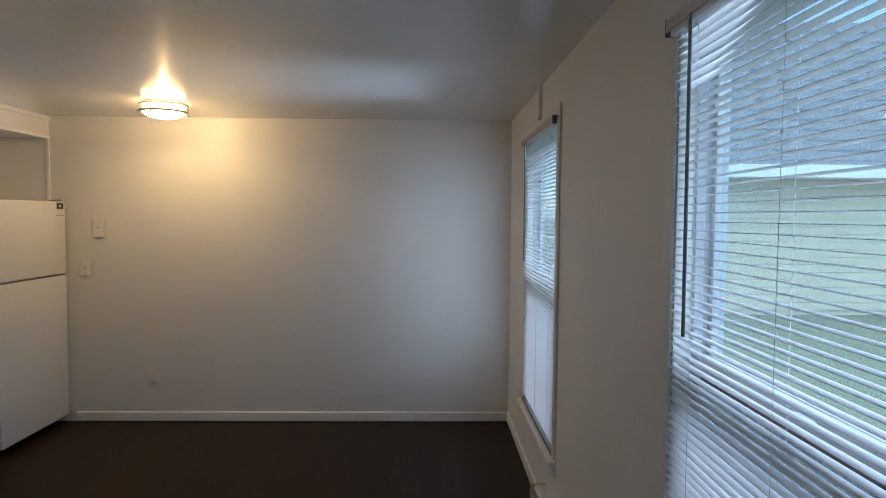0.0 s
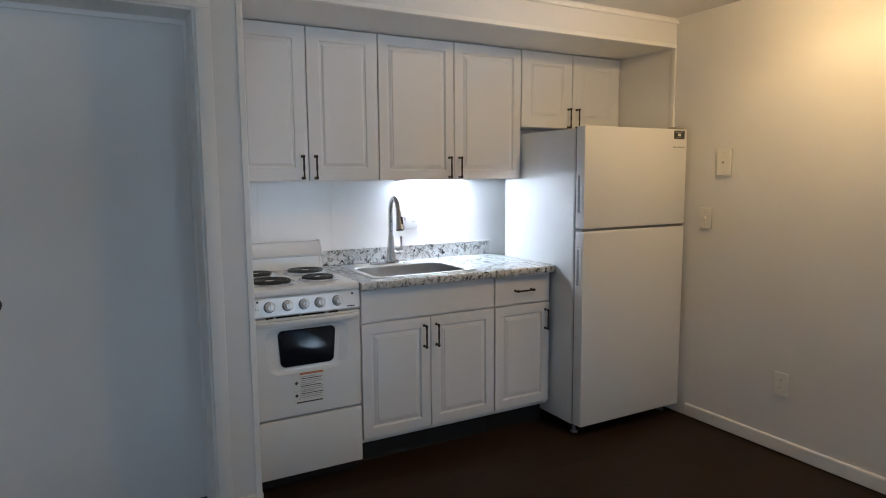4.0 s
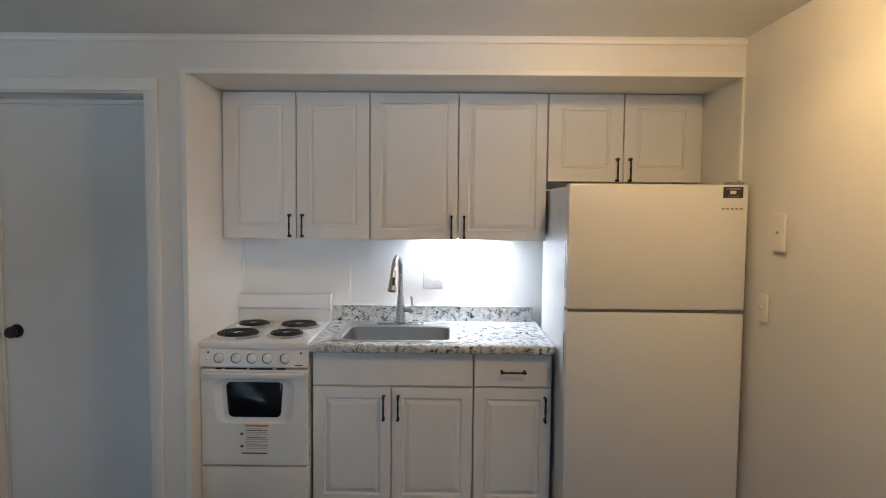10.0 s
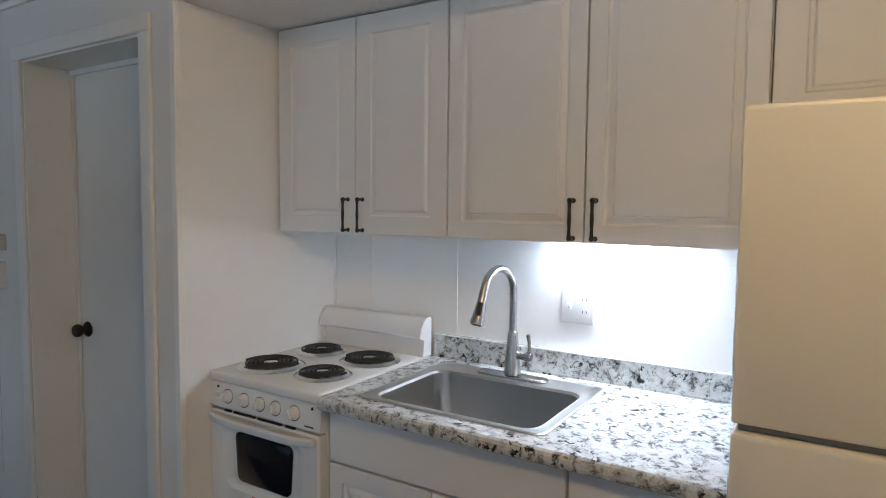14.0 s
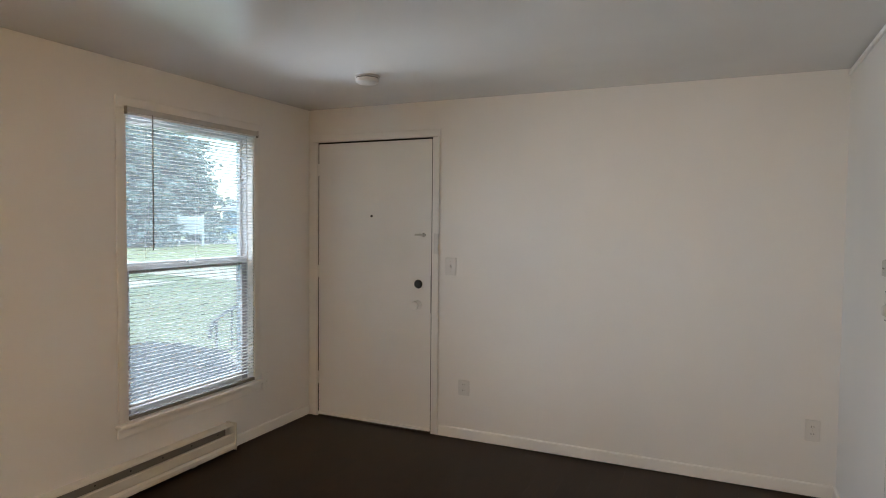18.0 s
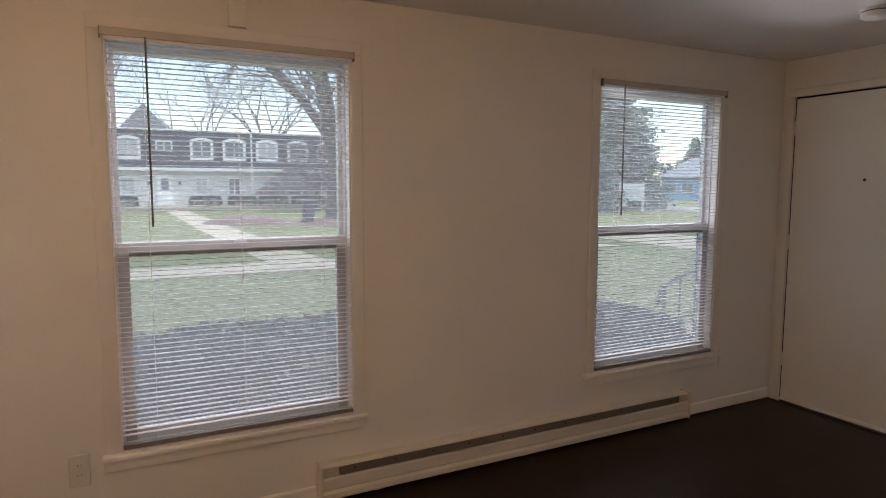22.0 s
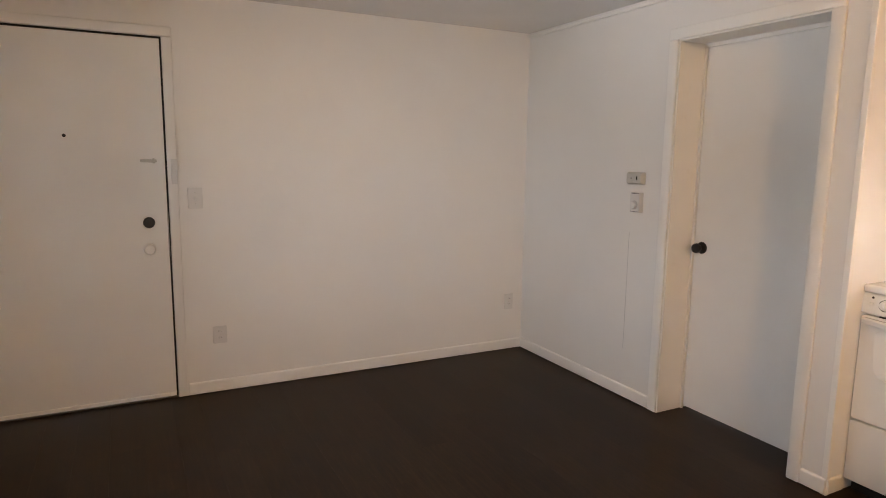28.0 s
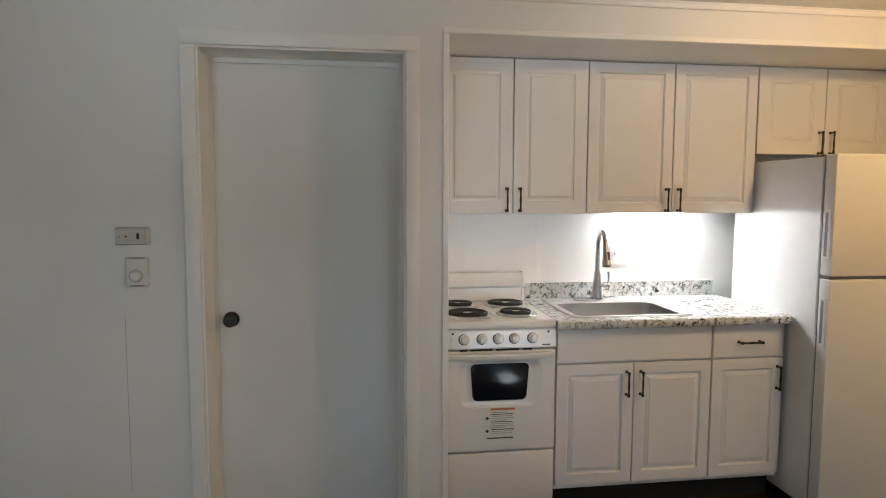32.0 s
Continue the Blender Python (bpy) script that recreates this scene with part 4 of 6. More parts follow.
knob = lathe(bmesh.new(), [(0, 0), (0.021, 0), (0.022, 0.004), (0.02, 0.009), (0.0165, 0.012), (0.015, 0.024), (0.013, 0.027), (0, 0.027)], 20, pose(0, 0, 0, 0, 90))
box(knob, 0.02, 0.031, -0.0035, 0.0035, -0.0155, 0.0155, bevel=0.0015)
KNOB = mesh_of("knob", knob, ENAMEL, True)
# Dark disc placed off-centre behind each knob, a painted shadow crescent.
KNOB_SHADE = material("knob_shadow", (0.07, 0.07, 0.075), 0.4)
SHADOW_DISC = mesh_of("knob_shadow", lathe(bmesh.new(), [(0, 0.0), (0.0245, 0.0), (0.0245, 0.0008), (0, 0.0008)], 24, pose(0, 0, 0, 0, 90)), KNOB_SHADE)
for i, y in enumerate((-2.326, -2.246, -2.173, -2.101, -2.018)):
    k = part("knob", KNOB, None, panel, "white control knob")
    k.location, k.rotation_euler = (SF + 0.0125, y, 0.845), (radians((0, 12, -8, 5, 30)[i]), radians(-6), 0)
    k = part("knob_shadow", SHADOW_DISC, None, panel, "dark disc set off-centre behind the knob as its shadow")
    k.location, k.rotation_euler = (SF + 0.0122, y - 0.0028, 0.8438), (0, radians(-6), 0)
for y in (S0 + 0.04, S1 - 0.035):
    part("indicator", lathe(bmesh.new(), [(0.0, 0.002), (0.0045, 0.002), (0.005, 0)], 12, Matrix.Translation((SF + 0.0105, y, 0.87)) @ pose(0, 0, 0, 0, 84)), BLACK, panel, "small dark indicator lamp")
part("push_button", boxed(SF + 0.008, SF + 0.018, S0 + 0.028, S0 + 0.045, 0.835, 0.848, bevel=0.003), ENAMEL, panel)
part("maker_mark", boxed(SF + 0.0145, SF + 0.0155, -1.975, -1.938, 0.811, 0.816), INK, panel, "small dark maker's mark")
bm = bmesh.new()
loops = [[(x, (S0 + S1) / 2 + u, 0.5635 + v) for u, v in rounded(S1 - S0 - 2 * i - 0.004, 0.455 - 2 * i, 0.01, 3)] for i, x in ((0, SF - 0.018), (0, SF + 0.012), (0.006, SF + 0.018))]
ow, oh, oz = 0.254, 0.166, 0.648
c = (S0 + S1) / 2
wide = [[(x, c + u * (1 + 0.4 * v), oz - 0.006 + v) for u, v in rounded(w_, h_, r_, 3)] for w_, h_, r_, x in ((0.37, 0.212, 0.045, SF + 0.018), (0.3, 0.192, 0.035, SF + 0.006), (ow + 0.004, oh + 0.008, 0.03, SF + 0.004))]
loft(bm, loops + wide)
odoor = part("oven_door", bm, ENAMEL, stove)
bm = bmesh.new()
loft(bm, [[(x, c + u * (1 + 0.55 * v), oz + v) for u, v in rounded(ow - 2 * i, oh - 2 * i, 0.022, 5)] for i, x in ((0, SF + 0.003), (0, SF + 0.009), (0.003, SF + 0.0115))])
part("oven_window", bm, OVEN_GLASS, odoor, "dark glass oven window", True)
bm = bmesh.new()
n = 12
pts = [(SF + 0.028 + 0.024 * (1 - ((2 * i / n) - 1) ** 4), S0 + 0.02 + (S1 - S0 - 0.04) * i / n, 0.772) for i in range(n + 1)]
loops = []
for x, y, z in pts:
    loops.append([(x + dx, y, z + dz) for dx, dz in ((-0.016, -0.012), (0.0, -0.014), (0.005, -0.008), (0.006, 0.006), (0.0, 0.013), (-0.016, 0.012))])
loft(bm, loops)
for y in (S0 + 0.012, S1 - 0.04):
    box(bm, SF + 0.01, SF + 0.034, y, y + 0.028, 0.761, 0.783, bevel=0.004)
part("oven_handle", bm, ENAMEL, odoor, smooth=True)
for a, b in ((-2.345, -2.315), (-2.3, -2.2), (-2.185, -2.08), (-2.06, -2.02)):
    part("vent_slot", boxed(SF + 0.006, SF + 0.0145, a, b, 0.7915, 0.7975), DARK, odoor, "dark vent slot")
lab = part("warning_label", boxed(SF + 0.0182, SF + 0.0188, c - 0.075, c + 0.070, 0.388, 0.535), PAPER, odoor, "white printed warning label")
part("label_band", boxed(SF + 0.0189, SF + 0.0192, c - 0.042, c + 0.067, 0.5235, 0.533), ORANGE, lab)
for i in range(12):
    y1 = c + 0.064 - (0.03 if i in (0, 4, 8) else 0.0) - 0.004 * (i % 3)
    part("label_line", boxed(SF + 0.0189, SF + 0.0191, c - 0.038, y1, 0.512 - i * 0.0086, 0.5155 - i * 0.0086), INK if i % 4 == 1 else GREYINK, lab)
for a, b, z in ((c - 0.073, c + 0.068, 0.4485), (c - 0.073, c + 0.068, 0.411), (c - 0.0435, c - 0.0425, 0.0)):
    part("label_rule", boxed(SF + 0.0189, SF + 0.0191, a, b, z, z + 0.0012) if z else boxed(SF + 0.0189, SF + 0.0191, a, b, 0.4125, 0.533), GREYINK, lab)
bm = bmesh.new()
for z in (0.488, 0.43):
    vs = [bm.verts.new((SF + 0.0191, c - 0.058 + dy, z + dz)) for dy, dz in ((-0.009, 0), (0, -0.009), (0.009, 0), (0, 0.009))]
    bm.faces.new(vs)
part("label_symbol", bm, INK, lab)
part("label_foot", boxed(SF + 0.0189, SF + 0.0191, c - 0.06, c + 0.06, 0.394, 0.4), INK, lab)
part("storage_drawer", boxed(SF - 0.018, SF + 0.016, S0 + 0.002, S1 - 0.002, 0.06, 0.328, bevel=0.006, segments=3), ENAMEL, stove, smooth=True)
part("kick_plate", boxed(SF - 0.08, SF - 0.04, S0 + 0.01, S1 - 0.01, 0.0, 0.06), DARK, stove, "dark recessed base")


def spiral(r0, r1, turns, z):
    n = int(turns * 22)
    return [((r0 + (r1 - r0) * i / n) * math.cos(2 * math.pi * turns * i / n), (r0 + (r1 - r0) * i / n) * math.sin(2 * math.pi * turns * i / n), z) for i in range(n + 1)]


for x, y, r in ((-0.262, -2.284, 0.099), (-0.275, -2.053, 0.081), (-0.522, -2.287, 0.081), (-0.512, -2.046, 0.093)):
    b = part("burner", lathe(bmesh.new(), [(0, 0.004), (r * 0.9, 0.006), (r * 1.02, 0.0095), (r * 1.16, 0.0035), (r * 1.2, 0.0005), (r * 1.16, 0.0)], 36), CHROME, stove, "chrome drip bowl of a burner", True)
    b.location = (x, y, 0.9225)
    part("coil", tube(bmesh.new(), spiral(r * 0.26, r * 0.97, 4.8 if r > 0.09 else 4.1, 0.0135), 0.0043, 7), COIL, b, "black burner coil", True)
    part("medallion", lathe(bmesh.new(), [(0, 0.0165), (r * 0.2, 0.016), (r * 0.25, 0.014), (r * 0.25, 0.008)], 18), CHROME, b, "round metal centre cap", True)
    bm = bmesh.new()
    for a in (0, 120, 240):
        tube(bm, [(r * 0.2 * math.cos(radians(a)), r * 0.2 * math.sin(radians(a)), 0.0098), (r * 0.98 * math.cos(radians(a)), r * 0.98 * math.sin(radians(a)), 0.0098)], 0.0025, 5)
    part("support", bm, COIL, b)

# ---- fridge ----
fridge = thing("refrigerator", "white top-freezer refrigerator standing at the end of the counter", "refrigerator")
F0, F1, FX = -0.768, -0.022, 0.118
part("cabinet", boxed(-0.6, FX - 0.078, F0 + 0.003, F1 - 0.003, 0.055, 1.645, bevel=0.006), FRIDGE, fridge)
for nm, z0, z1 in (("freezer_door", 1.127, 1.655), ("fridge_door", 0.062, 1.112)):
    bm = bmesh.new()
    w, h = F1 - F0, z1 - z0
    loft(bm, [[(x, (F0 + F1) / 2 + u, (z0 + z1) / 2 + v) for u, v in rounded(w - 2 * i, h - 2 * i, 0.006, 3)] for i, x in ((0.003, FX - 0.066), (0, FX - 0.062), (0, FX - 0.006), (0.0018, FX - 0.0018), (0.006, FX))])
    d = part(nm, bm, FRIDGE, fridge, smooth=True)
    part("gasket", boxed(FX - 0.078, FX - 0.066, F0 + 0.008, F1 - 0.008, z0 + 0.008, z1 - 0.008), RUBBER, d)
    g0, g1 = (1.2, 1.415) if nm == "freezer_door" else (0.815, 1.03)
    bm = boxed(FX - 0.05, FX - 0.012, F0 - 0.0025, F0 + 0.003, g0, g1, bevel=0.002)
    part("handle", bm, PLASTIC, d, "pale recessed edge grip")
    # Grey strip proud of the grip, coloured as a recess in shade.
    part("grip_shade", boxed(FX - 0.046, FX - 0.03, F0 - 0.0032, F0 + 0.001, g0 + 0.012, g1 - 0.012), RUBBER, d, "grey strip on the grip for the shade of a recess")
    if nm == "freezer_door":
        lb = part("sticker", boxed(FX + 0.0002, FX + 0.0008, -0.128, -0.045, 1.6, 1.646), INK, d, "dark rectangular sticker")
        part("sticker_mark", boxed(FX + 0.0009, FX + 0.0012, -0.099, -0.074, 1.616, 1.63), PAPER, lb, "pale emblem")
        for z, a, b in ((1.64, -0.115, -0.058), (1.636, -0.118, -0.055), (1.6075, -0.11, -0.062)):
            part("sticker_line", boxed(FX + 0.0009, FX + 0.0011, a, b, z - 0.0008, z + 0.0008), GREYINK, lb)
        for i in range(5):
            y = -0.132 + i * 0.0185
            part("maker_mark", boxed(FX + 0.0002, FX + 0.0016, y, y + 0.0125, 1.5515, 1.5585, bevel=0.0006), BADGE, d, "grey metal bar of the maker's mark")
part("door_gap", boxed(FX - 0.07, FX - 0.02, F0 + 0.01, F1 - 0.01, 1.1125, 1.1265), RUBBER, fridge, "grey gap between the doors")
part("middle_hinge", boxed(FX - 0.05, FX - 0.006, F1 - 0.12, F1 - 0.006, 1.1165, 1.1225), BADGE, fridge, "metal middle hinge")
bm = boxed(FX - 0.075, FX - 0.015, F1 - 0.075, F1 - 0.01, 1.656, 1.668, bevel=0.004)
lathe(bm, [(0, 0.0), (0.008, 0.0), (0.008, 0.006), (0, 0.007)], 12, Matrix.Translation((FX - 0.03, F1 - 0.03, 1.667)))
part("top_hinge", bm, BADGE, fridge, "metal top hinge", True)
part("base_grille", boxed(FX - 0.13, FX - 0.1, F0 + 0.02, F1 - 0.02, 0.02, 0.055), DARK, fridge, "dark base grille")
for y in (F0 + 0.04, F1 - 0.04):
    bm = lathe(bmesh.new(), [(0, 0), (0.02, 0), (0.02, 0.01), (0.008, 0.012), (0.008, 0.056), (0, 0.056)], 16, Matrix.Translation((FX - 0.095, y, 0)))
    part("levelling_foot", bm, RUBBER, fridge, "grey levelling foot", True)
    bm = lathe(bmesh.new(), [(0, -0.01), (0.022, -0.01), (0.022, 0.01), (0, 0.01)], 16, Matrix.Translation((-0.5, y, 0.022)) @ pose(0, 0, 0, 90))
    part("roller", bm, RUBBER, fridge)
    part("roller_bracket", boxed(-0.51, -0.49, y - 0.014, y + 0.014, 0.03, 0.056), DARK, fridge)


# ---- lamps ----
lamp = thing("ceiling_lamp", "round flush ceiling lamp, lit, frosted glass in two metal rings", "ceiling lamp", "", pose(1.10, -0.615, TOP))
part("base_pan", lathe(bmesh.new(), [(0, -0.0005), (0.126, -0.0005), (0.128, -0.006), (0, -0.006)], 36), SATIN, lamp, smooth=True)
part("glass_bowl", lathe(bmesh.new(), [(0.124, -0.006), (0.127, -0.012), (0.127, -0.062), (0.122, -0.072), (0.108, -0.084), (0.082, -0.095), (0.045, -0.102), (0, -0.104)], 48), LAMP_GLASS, lamp, "lit warm frosted glass bowl", True).visible_shadow = False
for z in (-0.0175, -0.0625):
    part("band", lathe(bmesh.new(), [(0.1285, z + 0.005), (0.146, z + 0.006), (0.151, z + 0.002), (0.151, z - 0.004), (0.146, z - 0.007), (0.132, z - 0.006), (0.1285, z + 0.005)], 48), SATIN, lamp, "satin metal ring", True)
for a in (20, 140, 260):
    x, y = 0.140 * math.cos(radians(a)), 0.140 * math.sin(radians(a))
    bm = tube(bmesh.new(), [(x, y, -0.004), (x, y, -0.074)], 0.004, 8)
    lathe(bm, [(0, -0.086), (0.005, -0.085), (0.0068, -0.08), (0.005, -0.0745), (0, -0.0735)], 10, Matrix.Translation((x, y, 0)))
    part("ring_post", bm, SATIN, lamp, smooth=True)

strip = thing("under_cabinet_light", "slim lit LED light under the wall cabinet", "light", "", pose(-0.711, -1.205, 1.3955))
part("housing", boxed(-0.03, 0.03, -0.24, 0.24, -0.016, 0.0, bevel=0.003), PLASTIC, strip)
part("diffuser", boxed(-0.018, 0.022, -0.185, 0.185, -0.019, -0.0165), STRIP_GLOW, strip, "lit cool white diffuser")
for i in (-0.215, 0.0, 0.215):
    part("mount_clip", boxed(-0.034, 0.034, i - 0.008, i + 0.008, -0.018, -0.001), PLASTIC, strip)

detector = thing("smoke_detector", "round white smoke detector on the ceiling", "smoke detector", "", pose(2.44, -3.97, TOP))
part("body", lathe(bmesh.new(), [(0, -0.0005), (0.07, -0.0005), (0.07, -0.008), (0.062, -0.01), (0.062, -0.014), (0.066, -0.016), (0.064, -0.034), (0.052, -0.041), (0, -0.043)], 36), PLASTIC, detector, smooth=True)
part("vent_ring", lathe(bmesh.new(), [(0.0625, -0.0105), (0.0635, -0.0105), (0.0635, -0.0135), (0.0625, -0.0135)], 32), DARK, detector, "dark vent slit")
part("test_button", lathe(bmesh.new(), [(0.013, -0.0425), (0.012, -0.045), (0, -0.0455)], 16, Matrix.Translation((0.02, 0, 0))), PLASTIC, detector, smooth=True)


# ---- switches, sockets, wall devices ----
def wall_plate(name, label, category, m, kind, w=0.072, h=0.116, mat=None):
    """A plate in its own xz plane, facing -y."""
    mat = mat or PLASTIC
    t = thing(name, label, category, "wall plates", m)
    bm = bmesh.new()
    loft(bm, [[(u, y, v) for u, v in rounded(w - 2 * i, h - 2 * i, 0.004, 3)] for i, y in ((0, 0), (0, -0.0035), (0.0025, -0.0062))])
    part("plate", bm, mat, t, smooth=True)
    if kind == "outlet":
        for z in (-0.0195, 0.0195):
            bm = bmesh.new()
            loft(bm, [[(u, y, z + v) for u, v in rounded(0.033, 0.028, 0.012, 4)] for y in (-0.0055, -0.0075)])
            f = part("receptacle", bm, mat, t)
            for u, hh in ((-0.0063, 0.009), (0.0063, 0.007)):
                part("slot", boxed(u - 0.0011, u + 0.0011, -0.0079, -0.0072, z + 0.003 - hh / 2, z + 0.003 + hh / 2), DARK, f)
            part("slot", lathe(bmesh.new(), [(0, -0.0003), (0.0024, -0.0003), (0.0024, 0.0004)], 10, Matrix.Translation((0, -0.0076, z - 0.008)) @ pose(0, 0, 0, 90)), DARK, f)
        spots = (0,)
    elif kind == "switch":
        bm = bmesh.new()
        loft(bm, [[(u, y, v + dz) for u, v in rounded(ww, hh, 0.0015, 2)] for ww, hh, y, dz in ((0.011, 0.024, -0.006, 0), (0.0105, 0.02, -0.0085, 0), (0.0085, 0.009, -0.0175, 0.006))])
        part("toggle", bm, mat, t)
        spots = (-0.033, 0.033)
    else:
        part("jack", lathe(bmesh.new(), [(0, -0.001), (0.0055, -0.001), (0.006, 0.006), (0.003, 0.007), (0, 0.005)], 14, Matrix.Translation((0, -0.007, 0)) @ pose(0, 0, 0, 90)), BADGE if kind == "jack" else mat, t, "small dark jack" if kind == "jack" else "")
        spots = (-h * 0.36, h * 0.36)
    for z in spots:
        part("screw", lathe(bmesh.new(), [(0, 0.001), (0.0026, 0.0006), (0.003, 0)], 10, Matrix.Translation((0, -0.0062, z)) @ pose(0, 0, 0, 90)), AGED, t)
    return t


# Grey spacers added behind these plates to give them a shaded edge.
t = wall_plate("outlet", "white duplex outlet low on the wall", "outlet", pose(0.736, -0.008, 0.358), "outlet", mat=PLATE)
part("plate_spacer", boxed(-0.034, 0.034, 0, 0.008, -0.056, 0.056), AGED, t)
t = wall_plate("light_switch", "white toggle switch plate on the wall by the fridge", "switch", pose(0.251, -0.008, 1.163), "switch", mat=PLATE)
part("plate_spacer", boxed(-0.034, 0.034, 0, 0.008, -0.056, 0.056), AGED, t)
t = wall_plate("wall_control", "white raised control plate above the light switch", "control plate", pose(0.356, -0.012, 1.466), "jack", 0.086, 0.142, PLATE)
part("plate_spacer", boxed(-0.042, 0.042, 0, 0.012, -0.070, 0.071, bevel=0.002), AGED, t)
wall_plate("light_switch", "white toggle switch plate beside the entry door", "switch", pose(2.262, SOUTH, 1.169, 0, 0, 180), "switch", 0.08, 0.12)
wall_plate("outlet", "white duplex outlet near the entry door", "outlet", pose(2.157, SOUTH, 0.352, 0, 0, 180), "outlet", 0.08, 0.104)
wall_plate("outlet", "white duplex outlet low in the far corner", "outlet", pose(0.117, SOUTH, 0.362, 0, 0, 180), "outlet")
wall_plate("outlet", "white duplex outlet beside the window", "outlet", pose(EAST, -0.611, 0.346, 0, 0, -90), "outlet", 0.074, 0.128)
wall_plate("blank_plate", "painted-over blank plate beside the window sill", "wall plate", pose(EAST, -4.283, 0.365, 0, 0, -90), "blank", 0.075, 0.115, WALL)
t = wall_plate("outlet", "white switch and outlet plate behind the sink", "outlet", pose(BACK, -1.351, 1.157, 0, 0, 90), "plain", 0.114, 0.116)
for ob in [o for o in t.children if o.name.startswith("jack")]:
    bpy.data.objects.remove(ob)
for z in (-0.02, 0.02):
    bm = bmesh.new()
    loft(bm, [[(0.026 + u, y, z + v) for u, v in rounded(0.033, 0.029, 0.012, 4)] for y in (-0.0055, -0.0078)])
    f = part("receptacle", bm, PLASTIC, t)
    for u, hh in ((-0.0063, 0.009), (0.0063, 0.007)):
        part("slot", boxed(0.026 + u - 0.0013, 0.026 + u + 0.0013, -0.0082, -0.0076, z + 0.003 - hh / 2, z + 0.003 + hh / 2), DARK, f)
bm = bmesh.new()
loft(bm, [[(-0.026 + u, y, v + dz) for u, v in rounded(ww, hh, 0.0015, 2)] for ww, hh, y, dz in ((0.011, 0.024, -0.006, 0), (0.0105, 0.02, -0.0085, 0), (0.0085, 0.009, -0.0175, 0.006))])
part("toggle", bm, PLASTIC, t)

alarm = thing("carbon_monoxide_alarm", "grey plastic alarm on the wall by the closet", "alarm", "", pose(0, -3.636, 1.314))
bm = bmesh.new()
loft(bm, [[(x, u, v) for u, v in rounded(0.122 - 2 * i, 0.068 - 2 * i, 0.006, 3)] for i, x in ((0, 0.0005), (0, 0.02), (0.006, 0.034))])
part("body", bm, AGED, alarm, smooth=True)
part("speaker_slot", boxed(0.0335, 0.0346, 0.02, 0.03, -0.01, 0.012), DARK, alarm, "dark speaker slots")
part("test_button", boxed(0.033, 0.0355, -0.022, -0.014, -0.003, 0.003, bevel=0.001), DARK, alarm)
part("curved_line", boxed(0.0335, 0.0345, -0.03, 0.012, -0.016, -0.0145), GREYINK, alarm)
part("lamp_dot", boxed(0.0335, 0.0345, -0.045, -0.041, -0.002, 0.002), DARK, alarm)
stat = thing("thermostat", "ivory dial thermostat on the wall by the closet", "thermostat", "", pose(0, -3.623, 1.176))
bm = bmesh.new()
loft(bm, [[(x, u, v) for u, v in rounded(0.078 - 2 * i, 0.114 - 2 * i, 0.004, 3)] for i, x in ((0, 0.0005), (0, 0.022), (0.004, 0.028))])
part("cover", bm, PLASTIC, stat, smooth=True)
part("dial", lathe(bmesh.new(), [(0.021, 0), (0.021, 0.004), (0.018, 0.012), (0.016, 0.013), (0, 0.012)], 24, Matrix.Translation((0.028, -0.002, -0.014)) @ pose(0, 0, 0, 0, 90)), PLASTIC, stat, smooth=True)
part("dial_rim", lathe(bmesh.new(), [(0.022, 0.0), (0.0245, 0.0), (0.0245, 0.001), (0.022, 0.001), (0.022, 0)], 24, Matrix.Translation((0.028, -0.002, -0.014)) @ pose(0, 0, 0, 0, 90)), GREYINK, stat)
for i in range(6):
    for z in (-0.051, 0.053):
        part("vent_slot", boxed(0.024, 0.0283, -0.026 + i * 0.0095, -0.02 + i * 0.0095, z - 0.0018, z + 0.0018), DARK, stat)
for i in range(9):
    a = radians(-20 + i * 28)
    part("dial_tick", boxed(0.0279, 0.0284, -0.002 + 0.026 * math.cos(a) - 0.001, -0.002 + 0.026 * math.cos(a) + 0.001, -0.014 + 0.026 * math.sin(a) - 0.001, -0.014 + 0.026 * math.sin(a) + 0.001), INK, stat)
structure("wire_raceway", boxed(EAST - 0.02, EAST, -1.292, -1.222, 2.106, TOP, bevel=0.003), WALL, "white painted wire raceway above the window", "raceway")

# ---- outside ----
def grass():
    m = material("winter_grass", (0.09, 0.1, 0.045), 0.9, spec=0.2)
    v = coords(m)
    col = ramp_of(m, noise_of(m, v, 0.35, 5, 0.7), [(0.3, (0.108, 0.122, 0.05)), (0.6, (0.132, 0.14, 0.06)), (0.8, (0.165, 0.15, 0.075))])
    fine = noise_of(m, v, 30, 5, 0.75)
    col = mixed(m, ramp_of(m, fine, [(0.35, (0, 0, 0)), (0.7, (0.25, 0.25, 0.25))]), col, (0.14, 0.145, 0.095))
    wire(m, col, bsdf(m).inputs["Base Color"])
    bumped(m, fine, 0.2, 0.015)
    return m


def rough_stone(name, a, b, scale):
    m = material(name, a, 0.85, spec=0.3)
    v = coords(m)
    n = noise_of(m, v, scale, 7, 0.7)
    wire(m, ramp_of(m, n, [(0.3, a), (0.7, b)]), bsdf(m).inputs["Base Color"])
    bumped(m, n, 0.3, 0.01)
    return m


GRASS = grass()
PAVING = rough_stone("pavement_beige", (0.30, 0.25, 0.185), (0.38, 0.325, 0.25), 3)
CONCRETE = rough_stone("pavement_concrete", (0.30, 0.25, 0.195), (0.39, 0.33, 0.26), 3)
ROAD = rough_stone("drive_asphalt", (0.16, 0.16, 0.16), (0.24, 0.235, 0.23), 6)
SLATE = rough_stone("slate_shingles", (0.035, 0.042, 0.06), (0.07, 0.08, 0.105), 9)
